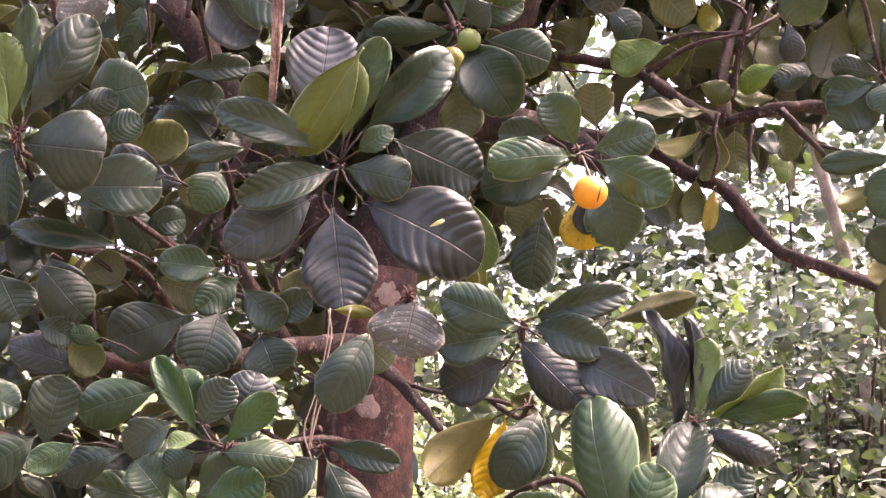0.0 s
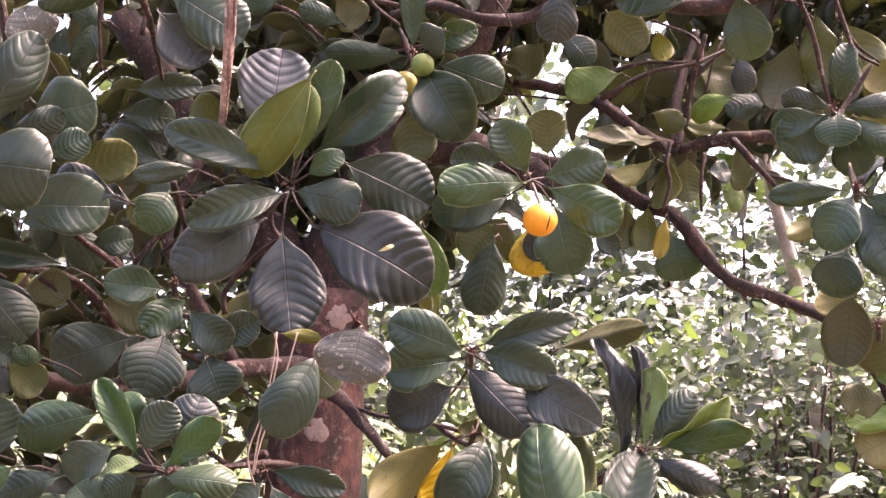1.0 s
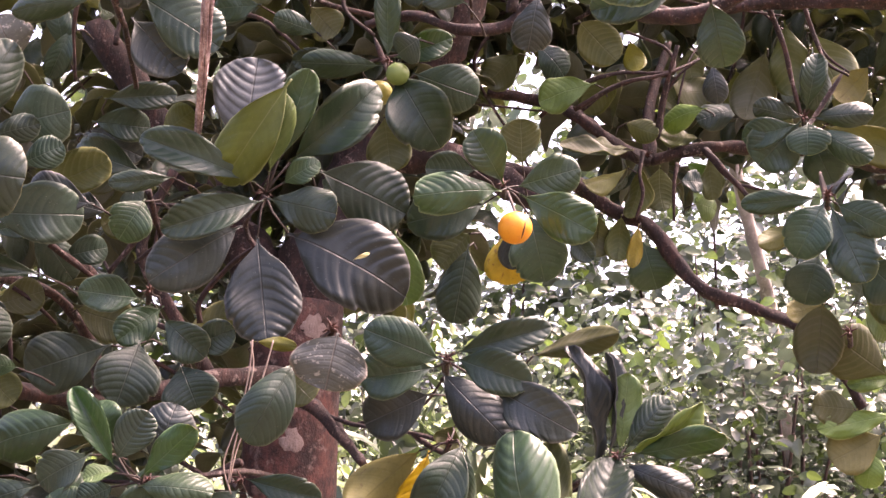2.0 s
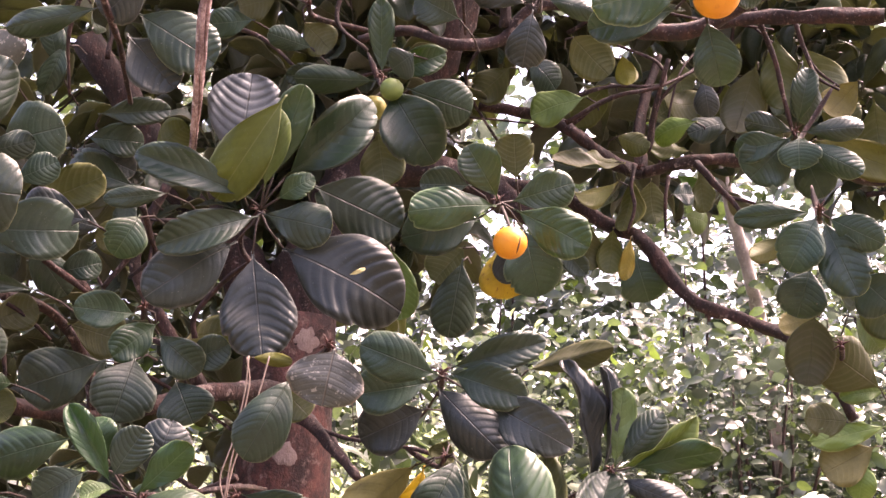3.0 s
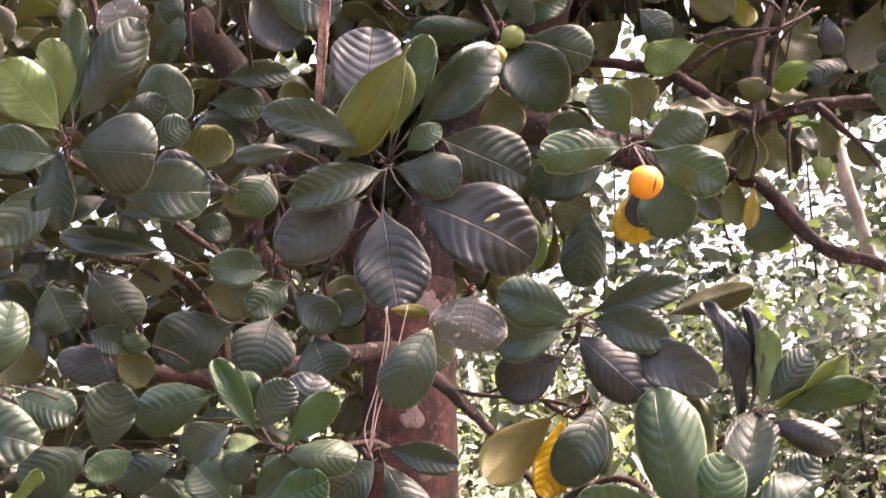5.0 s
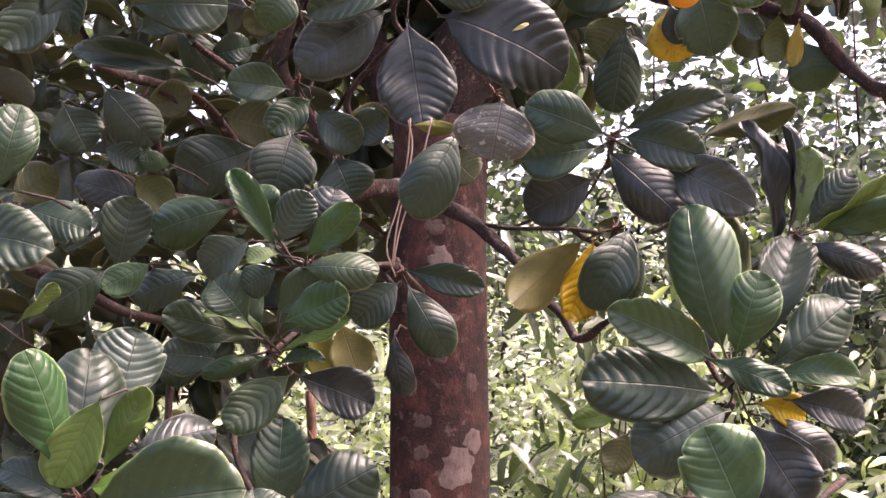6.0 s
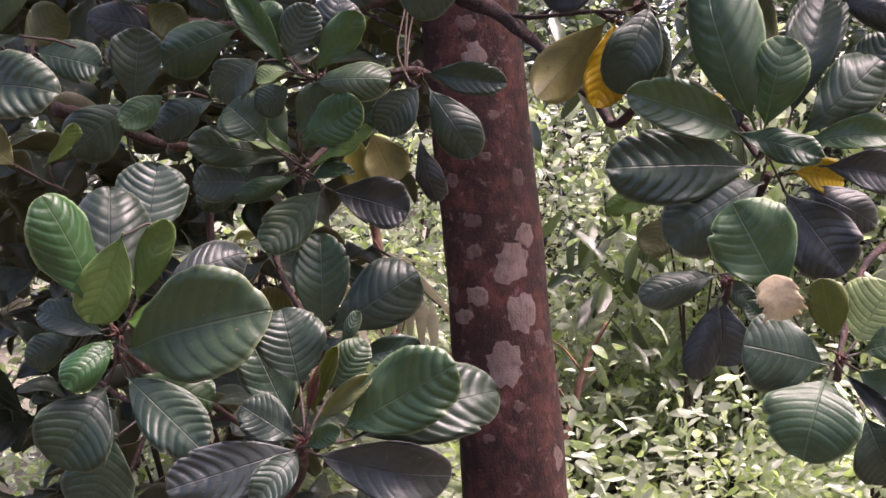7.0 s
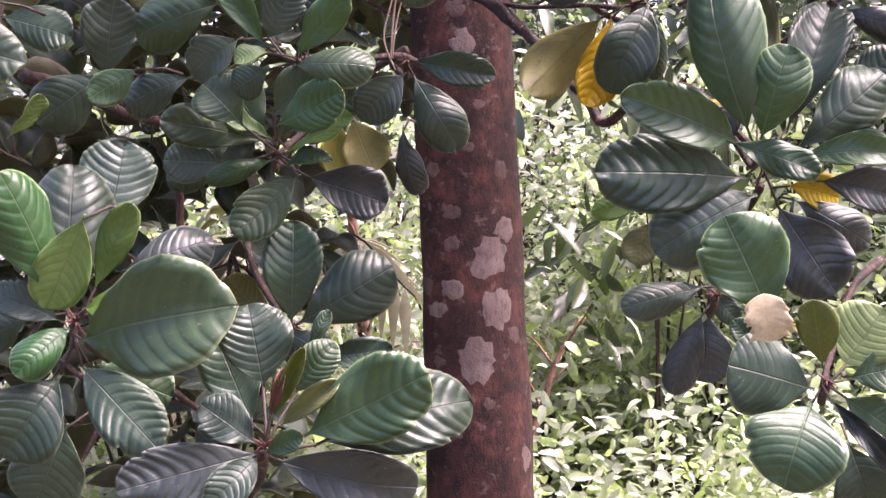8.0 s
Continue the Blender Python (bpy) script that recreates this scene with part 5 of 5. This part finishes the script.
def whorls(boxes, count, size, seed, lift=0.0):
    """Whorls of ribbed leaves at random places in boxes (x0, x1, y0, y1, z0, z1, weight), joined in one mesh."""
    rng = np.random.default_rng(seed)
    shapes = [leaf_shape("a", 20 + k, 2, 2) for k in range(4)]
    w = np.array([b[6] for b in boxes], float)
    verts, faces, fm, local, rims = [], [], [], [], []
    total = 0
    for which in rng.choice(len(boxes), size=count, p=w / w.sum()):
        b = boxes[which]
        c = Vector([b[2 * i] + (b[2 * i + 1] - b[2 * i]) * rng.random() for i in range(3)])
        n = int(rng.integers(6, 10))
        lean = Matrix.Rotation(rng.normal() * 0.5, 4, "X") @ Matrix.Rotation(rng.normal() * 0.5, 4, "Y")
        for k in range(n):
            length = size * rng.uniform(0.7, 1.2)
            m = Matrix.Translation(c) @ lean @ Matrix.Rotation(6.283 * k * 0.382 + rng.normal() * 0.2, 4, "Z") @ Matrix.Rotation(rng.normal() * 0.45 - 0.25 + lift, 4, "X") @ Matrix.Rotation(rng.normal() * 0.3, 4, "Y") @ Matrix.Translation((0, 0.02, 0)) @ Matrix.Diagonal((length * rng.uniform(0.38, 0.56), length, length, 1))
            sv, sf, sm, sr = shapes[int(rng.integers(4))]
            a = np.array([tuple(q) for q in sv])
            mm = np.array(m)
            verts.append(a @ mm[:3, :3].T + mm[:3, 3])
            faces += [tuple(x + total for x in q) for q in sf]
            fm += sm
            local.append(a)
            rims += sr
            total += len(a)
    me = mesh_from("inner_foliage", np.concatenate(verts).tolist(), faces, [DEEP_TOP, DEEP_UNDER], fm)
    me.attributes.new("blade", "FLOAT_VECTOR", "POINT").data.foreach_set("vector", np.concatenate(local).astype(np.float32).ravel())
    me.attributes.new("rim", "FLOAT", "POINT").data.foreach_set("value", rims)
    return me


CROWN = [(-2.7, -0.95, 2.9, 4.2, 1.7, 3.6, 3.2), (-1.0, -0.48, 3.1, 4.3, 2.5, 3.7, 2.0), (-0.4, 0.2, 3.8, 4.2, 2.9, 4.0, 0.3), (-0.5, 0.3, 3.8, 4.2, 3.25, 4.0, 0.9), (-2.6, -1.2, 2.8, 3.6, 0.9, 1.7, 1.2),
         (0.2, 2.3, 4.3, 4.7, 2.9, 4.2, 2.6), (0.1, 1.7, 3.9, 4.4, 3.0, 4.0, 1.5), (1.2, 1.9, 3.5, 4.0, 1.9, 2.7, 0.9), (-3.4, -1.0, 4.2, 4.8, 2.4, 4.3, 2.6), (-3.6, -2.4, 3.4, 4.8, 1.2, 2.6, 1.4), (-2.4, -1.0, 2.7, 3.2, 0.3, 1.0, 1.0), (-3.2, -0.2, 3.9, 4.7, 3.4, 4.8, 2.6), (-1.5, -0.52, 4.0, 4.4, 2.5, 3.9, 1.8)]
# leaves out of view above the crown, added to shade what hangs below
SHADE_CANOPY = [(-3.4, 2.4, 2.8, 4.0, 4.0, 4.8, 1.0), (-2.6, -0.1, 0.4, 2.6, 3.9, 4.6, 1.0)]
v, f = blades(1000, clusters(SHADE_CANOPY, 0.16, 7), 0.24, 0.55, 17, 0.1, 0.12)
tagged(part("upper_foliage", mesh_from("upper_foliage", v.tolist(), f.tolist(), [CANOPY_LEAF]), tree, "unseen leaves over the limbs, added to shade the crown", FROM_BASE), kind="stuff")
tagged(part("inner_foliage", whorls(CROWN, 660, 0.2, 11), tree, "shaded leaves deep in the crown", FROM_BASE), kind="stuff")

branch("twig", 0.006, 0.004, [(0.20, 3.36, 2.71), (0.19, 3.35, 2.64), (0.20, 3.36, 2.58), (0.18, 3.38, 2.51)])
branch("twig", 0.006, 0.004, [(0.30, 3.44, 2.70), (0.29, 3.43, 2.63), (0.29, 3.44, 2.52)])
branch("twig", 0.008, 0.004, [(0.00, 3.31, 2.83), (0.14, 3.27, 2.89), (0.27, 3.30, 2.93), (0.40, 3.40, 3.03)])
branch("twig", 0.009, 0.006, [(0.24, 3.39, 2.76), (0.26, 3.34, 2.87), (0.28, 3.30, 2.94), (0.30, 3.28, 3.01)])
branch("twig", 0.011, 0.005, [(0.38, 3.43, 2.74), (0.43, 3.41, 2.67), (0.49, 3.41, 2.60), (0.54, 3.43, 2.53)])

shoot = random.Random(31)
for x0, x1, y0, y1, z0, z1, weight in CROWN[:6]:
    for k in range(int(7 * weight)):
        a = Vector((shoot.uniform(x0, x1), shoot.uniform(y0, y1) - 0.25, shoot.uniform(z0, z1)))
        d = Vector((shoot.gauss(0, 1), shoot.gauss(-0.3, 0.5), shoot.gauss(0.1, 0.7))).normalized()
        reach = shoot.uniform(0.18, 0.45)
        bend = Vector((shoot.gauss(0, 0.05), shoot.gauss(0, 0.05), shoot.gauss(0.02, 0.05)))
        branch("twig", shoot.uniform(0.005, 0.010), 0.003, [a, a + d * reach * 0.5 + bend, a + d * reach, a + d * reach * 1.6 - bend])

# ---- hanging vine and root fibres ----
vine = new("hanging_vine")
vine.location = (-0.55, 1.8, 2.95)
tagged(vine, "dry pinkish woody vine hanging from the crown", "vine")
vp = smooth_path([(-0.484, 1.726, 2.746), (-0.506, 1.774, 2.695), (-0.529, 1.821, 2.664), (-0.563, 1.873, 2.611), (-0.591, 1.913, 2.561), (-0.620, 1.988, 2.476), (-0.653, 2.071, 2.414), (-0.694, 2.168, 2.354)], 6)
for k in range(7):
    vv, vf = [], []
    pts, rad = [], []
    for i, p in enumerate(vp):
        s = i / (len(vp) - 1)
        a = k * 0.898 + s * 3 + 0.25 * math.sin(k * 3 + s * 9)
        pts.append(p + Vector((math.cos(a), math.sin(a), 0)) * (0.0125 - 0.0070 * s))
        rad.append((0.0036 - 0.0012 * s) * (1 + 0.35 * math.sin(k * 2.1 + s * 23)) * (1 + 0.5 * math.exp(-((s - 0.6) / 0.02) ** 2)))
    tube(pts, rad, 8, 0.2, k, vv, vf, freq=30.0)
    under(new("strand", mesh_from("strand", vv, vf, [VINE])), vine, Matrix.Translation(-Vector(vine.location)))

fibres = new("root_fibres")
fibres.location = (-0.49, 2.07, 1.92)
tagged(fibres, "thin dry aerial roots dangling below the leaves", "roots")
for k, pts in enumerate([
    [(-0.507, 2.062, 1.916), (-0.501, 2.071, 1.872), (-0.511, 2.076, 1.809), (-0.528, 2.078, 1.724), (-0.536, 2.080, 1.651)],
    [(-0.467, 2.074, 1.921), (-0.481, 2.079, 1.863), (-0.498, 2.081, 1.799), (-0.524, 2.080, 1.714), (-0.533, 2.081, 1.656)],
    [(-0.503, 2.062, 1.919), (-0.509, 2.071, 1.851), (-0.525, 2.075, 1.766), (-0.545, 2.075, 1.692), (-0.529, 2.083, 1.636)]]):
    path = smooth_path(pts, 6)
    vv, vf = tube(path, [0.0014] * len(path), 6, 0.25, k, freq=40.0)
    under(new("fibre", mesh_from("fibre", vv, vf, [FIBRE])), fibres, Matrix.Translation(-Vector(fibres.location)))


# ---- background ----
def shrub(name, label, category, x, y, h, spread, n, size, ratio, material, seed, stems=5, z0=0.3, bark=LIMB_BARK, flat=0.6, droop=0.05, girth=0.03):
    """A leafy shrub: stems from the ground, and a crown of many single leaves."""
    ob = new(name)
    ob.location = (x, y, 0)
    tagged(ob, label, category, group="shrubs behind the tree")
    rng = random.Random(seed)
    inv = Matrix.Translation((-x, -y, 0))
    for k in range(stems):
        a = rng.uniform(0, 6.28)
        top = Vector((x + math.cos(a) * spread * rng.uniform(0.2, 0.8), y + math.sin(a) * spread * 0.6, h * rng.uniform(0.6, 0.95)))
        path = smooth_path([(x + 0.1 * math.cos(a), y + 0.1 * math.sin(a), -0.1), (x + 0.3 * (top.x - x) + rng.uniform(-0.1, 0.1), y + 0.3 * (top.y - y), top.z * 0.45), top], 6)
        vv, vf = tube(path, [girth * (1 - 0.8 * i / (len(path) - 1)) for i in range(len(path))], 7, 0.15, k)
        part("stem", mesh_from("stem", vv, vf, [bark]), ob, "", inv)
    v, f = blades(n, clusters([(x - spread, x + spread, y - spread * flat, y + spread * flat, z0, h, 1.0)], 0.16, 9), size, ratio, seed, droop, 0.2, 0.6)
    tagged(part("crown", mesh_from("crown", v.tolist(), f.tolist(), [material]), ob, "", inv), kind="stuff")
    return ob


for i, (x, y, h, s, n) in enumerate(((0.6, 7.5, 2.9, 1.0, 2300), (1.8, 7.5, 3.0, 1.0, 2300), (3.0, 7.9, 3.0, 1.1, 2000), (-0.4, 8.0, 2.6, 0.9, 900), (0.89, 6.52, 2.81, 0.45, 900), (1.2, 9.4, 4.1, 1.3, 2000), (3.4, 10.0, 4.2, 1.4, 1900), (2.2, 11.4, 5.4, 2.2, 2200), (-0.6, 10.5, 3.6, 1.4, 1200))):
    shrub("shrub", "sunlit shrub with round pale green leaves", "shrub", x, y, h, s, int(n * 2.5), 0.074, 0.58, SHRUB_LEAF, 40 + i, z0=0.5, stems=9)
for i, (x, y, h, s, n) in enumerate(((-2.4, 7.9, 5.0, 1.1, 1800), (-3.8, 7.4, 5.0, 1.3, 1800), (-5.4, 6.4, 5.0, 1.3, 1800), (-0.9, 9.0, 5.2, 1.0, 1500), (0.6, 9.0, 5.6, 1.2, 1300), (2.2, 9.4, 5.6, 1.3, 1700), (4.0, 9.0, 5.6, 1.3, 1700), (-2.4, 10.0, 6.0, 1.6, 1500))):
    shrub("young_tree", "leafy young tree behind the crown", "tree", x, y, h, s, int(n * 1.35), 0.12, 0.55, SHRUB_LEAF, 80 + i, z0=2.2)
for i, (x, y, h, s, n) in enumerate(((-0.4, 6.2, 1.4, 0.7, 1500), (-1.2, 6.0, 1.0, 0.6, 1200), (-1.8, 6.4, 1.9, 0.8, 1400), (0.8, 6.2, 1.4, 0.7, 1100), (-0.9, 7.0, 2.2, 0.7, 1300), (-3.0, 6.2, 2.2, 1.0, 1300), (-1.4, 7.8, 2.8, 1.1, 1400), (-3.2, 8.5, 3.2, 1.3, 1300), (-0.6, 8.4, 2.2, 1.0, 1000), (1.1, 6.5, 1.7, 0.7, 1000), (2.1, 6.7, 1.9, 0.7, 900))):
    shrub("undergrowth_bush", "glossy green undergrowth with narrow leaves, sky glare in their colour", "bush", x, y, h, s, int(n * (2.8, 1.7)[i % 2]), (0.060, 0.105)[i % 2], (0.42, 0.28)[i % 2], UNDER_LEAF_GLARE, 60 + i, z0=-0.05, droop=(0.25, 0.5)[i % 2], stems=10, girth=0.014, bark=(LIMB_BARK, RED_BARK)[i % 2])

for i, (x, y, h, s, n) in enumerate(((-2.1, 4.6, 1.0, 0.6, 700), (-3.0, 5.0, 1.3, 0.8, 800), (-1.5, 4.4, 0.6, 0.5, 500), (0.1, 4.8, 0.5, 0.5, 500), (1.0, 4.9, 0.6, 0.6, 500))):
    shrub("undergrowth_bush", "low leafy undergrowth near the trunk", "bush", x, y, h, s, n * 4, 0.062, 0.42, UNDER_LEAF_GLARE, 120 + i, z0=-0.05, stems=3)

shrub("young_tree", "slender young tree with drooping narrow leaves", "tree", -0.72, 5.7, 2.3, 0.4, 230, 0.17, 0.26, DROOP_LEAF, 77, z0=0.8, stems=4, droop=1.1, girth=0.012)


shrub("young_tree", "slender young tree with lance-shaped leaves, sky glare in their colour", "tree", -0.38, 6.0, 1.9, 0.45, 420, 0.14, 0.27, UNDER_LEAF_GLARE, 78, z0=0.7, stems=4, droop=0.9, girth=0.012)


def palm(x, y, h, seed):
    """A small understorey palm: arching ribs with rows of narrow leaflets."""
    ob = new("palm")
    ob.location = (x, y, 0)
    tagged(ob, "small understorey palm with pale narrow leaflets", "palm", group="palms in the undergrowth")
    rng = random.Random(seed)
    inv = Matrix.Translation((-x, -y, 0))
    for k in range(7):
        a = k * 0.9 + rng.uniform(-0.2, 0.2)
        out_ = Vector((math.cos(a), math.sin(a), 0))
        reach = rng.uniform(0.6, 0.9)
        path = smooth_path([Vector((x, y, 0)), Vector((x, y, h * 0.55)) + out_ * reach * 0.25, Vector((x, y, h)) + out_ * reach * 0.65, Vector((x, y, h * 0.85)) + out_ * reach], 8)
        vv, vf = tube(path, [0.009 - 0.006 * i / (len(path) - 1) for i in range(len(path))], 6, 0.1, k)
        rib = part("frond", mesh_from("frond", vv, vf, [STALK]), ob, "", inv)
        side = Vector((-out_.y, out_.x, 0))
        for i in range(7, len(path) - 1):
            for sg in (-1, 1):
                d = (side * sg + (path[i + 1] - path[i]).normalized() * 0.7 + Vector((0, 0, -0.35))).normalized()
                w = Vector((0, 0, 1)).cross(d).normalized() * 0.022
                L = 0.34 * (1 - 0.5 * abs(i / len(path) - 0.6))
                p = path[i]
                lv = [p, p + d * L * 0.4 + w, p + d * L * 0.4 + Vector((0, 0, 0.006)), p + d * L * 0.4 - w, p + d * L + Vector((0, 0, -0.06))]
                under(new("leaflet", mesh_from("leaflet", lv, [(0, 1, 2), (0, 2, 3), (1, 4, 2), (2, 4, 3)], [PALM_LEAF])), rib)


palm(-2.0, 4.0, 1.3, 1)
palm(-2.7, 4.6, 1.2, 2)

# woods added to close the place: unseen behind and beside, they block low sky
def woods(x, y, wide, deep, h, n, seed, leafage=CANOPY_LEAF):
    ob = new("added_woodland")
    ob.location = (x, y, 0)
    tagged(ob, "added wall of woodland trees that keeps off the low sky", "trees", group="woods around the clearing")
    inv = Matrix.Translation((-x, -y, 0))
    rng = random.Random(seed)
    for k in range(6):
        a, b = x + wide * rng.uniform(-0.9, 0.9), y + deep * rng.uniform(-0.5, 0.5)
        path = smooth_path([(a, b, -0.1), (a + rng.uniform(-0.2, 0.2), b, h * 0.4), (a + rng.uniform(-0.5, 0.5), b, h * 0.85)], 6)
        vv, vf = tube(path, [0.16 - 0.11 * i / (len(path) - 1) for i in range(len(path))], 9, 0.1, k)
        part("stem", mesh_from("wood_stem", vv, vf, [LIMB_BARK]), ob, "", inv)
    v, f = blades(n, clusters([(x - wide, x + wide, y - deep, y + deep, 0.0, h, 1.0)], 0.4, 9), 0.45, 0.5, seed, 0.1, 0.2)
    tagged(part("crown", mesh_from("wood_crown", v.tolist(), f.tolist(), [leafage]), ob, "", inv), kind="stuff")


woods(0.0, -9.0, 9.0, 1.2, 3.6, 3000, 201)
woods(-9.5, 1.0, 1.2, 8.0, 4.6, 2800, 202)
woods(9.5, 1.0, 1.2, 8.0, 6.0, 3500, 203)
woods(-1.0, 16.0, 15.0, 1.2, 4.4, 6000, 204, SHRUB_LEAF)

# far thin tree
far = new("slender_tree")
far.location = (1.16, 7.00, 0.00)
tagged(far, "slender pale-barked tree standing in the clearing", "tree")
path = smooth_path([(1.16, 7.00, -0.1), (1.04, 7.05, 1.39), (0.91, 7.10, 2.79), (0.82, 6.94, 3.22), (0.71, 6.80, 3.62), (0.44, 6.37, 4.80)], 8)
vv, vf = tube(path, [0.048 - 0.016 * i / (len(path) - 1) for i in range(len(path))], 14, 0.10, 4)
FOOT = Matrix.Translation(-Vector(far.location))
part("trunk", mesh_from("slender_trunk", vv, vf, [PALE_BARK]), far, "", FOOT)
v, f = blades(900, clusters([(-0.86, 1.74, 5.37, 7.37, 4.20, 6.40, 1.0)], 0.2, 9), 0.13, 0.6, 91)
tagged(part("crown", mesh_from("slender_crown", v.tolist(), f.tolist(), [SHRUB_LEAF]), far, "", FOOT), kind="stuff")


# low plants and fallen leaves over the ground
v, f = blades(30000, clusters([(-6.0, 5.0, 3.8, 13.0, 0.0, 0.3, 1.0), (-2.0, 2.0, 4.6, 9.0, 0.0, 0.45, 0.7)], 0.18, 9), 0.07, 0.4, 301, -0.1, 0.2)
tagged(new("ground_cover", mesh_from("ground_cover", v.tolist(), f.tolist(), [UNDER_LEAF_GLARE])), "low green plants covering the forest floor", "plants", kind="stuff")


def sapling(points, r0, r1, seed):
    """A thin bare red-brown stem with a few side twigs."""
    ob = new("sapling")
    ob.location = points[0]
    tagged(ob, "thin red-brown sapling stem in the undergrowth", "sapling", group="saplings behind the trunk")
    inv = Matrix.Translation(-Vector(points[0]))
    path = smooth_path(points, 8)
    n = len(path)
    vv, vf = tube(path, [r0 + (r1 - r0) * i / (n - 1) for i in range(n)], 10, 0.12, seed, freq=12.0)
    part("stem", mesh_from("sapling_stem", vv, vf, [RED_BARK]), ob, "", inv)
    rng = random.Random(seed)
    for k in range(5):
        p = path[int(n * (0.35 + 0.12 * k))]
        q = p + Vector((rng.uniform(-0.25, 0.25), rng.uniform(-0.1, 0.1), rng.uniform(0.05, 0.3)))
        vv, vf = tube(smooth_path([p, p.lerp(q, 0.5) + Vector((0.02, 0, 0.03)), q], 4), [0.006 - 0.0005 * i for i in range(9)], 6, 0.1, k)
        part("twig", mesh_from("sapling_twig", vv, vf, [RED_BARK]), ob, "", inv)


sapling([(-1.10, 4.80, -0.05), (-1.067, 4.843, 0.321), (-0.996, 4.918, 0.581), (-0.95, 4.97, 0.75), (-0.86, 5.05, 0.92)], 0.022, 0.008, 1)
sapling([(-1.60, 4.68, -0.05), (-1.647, 4.71, 0.675), (-1.676, 4.722, 0.837), (-1.694, 4.728, 0.953), (-1.75, 4.75, 1.5)], 0.035, 0.02, 2)
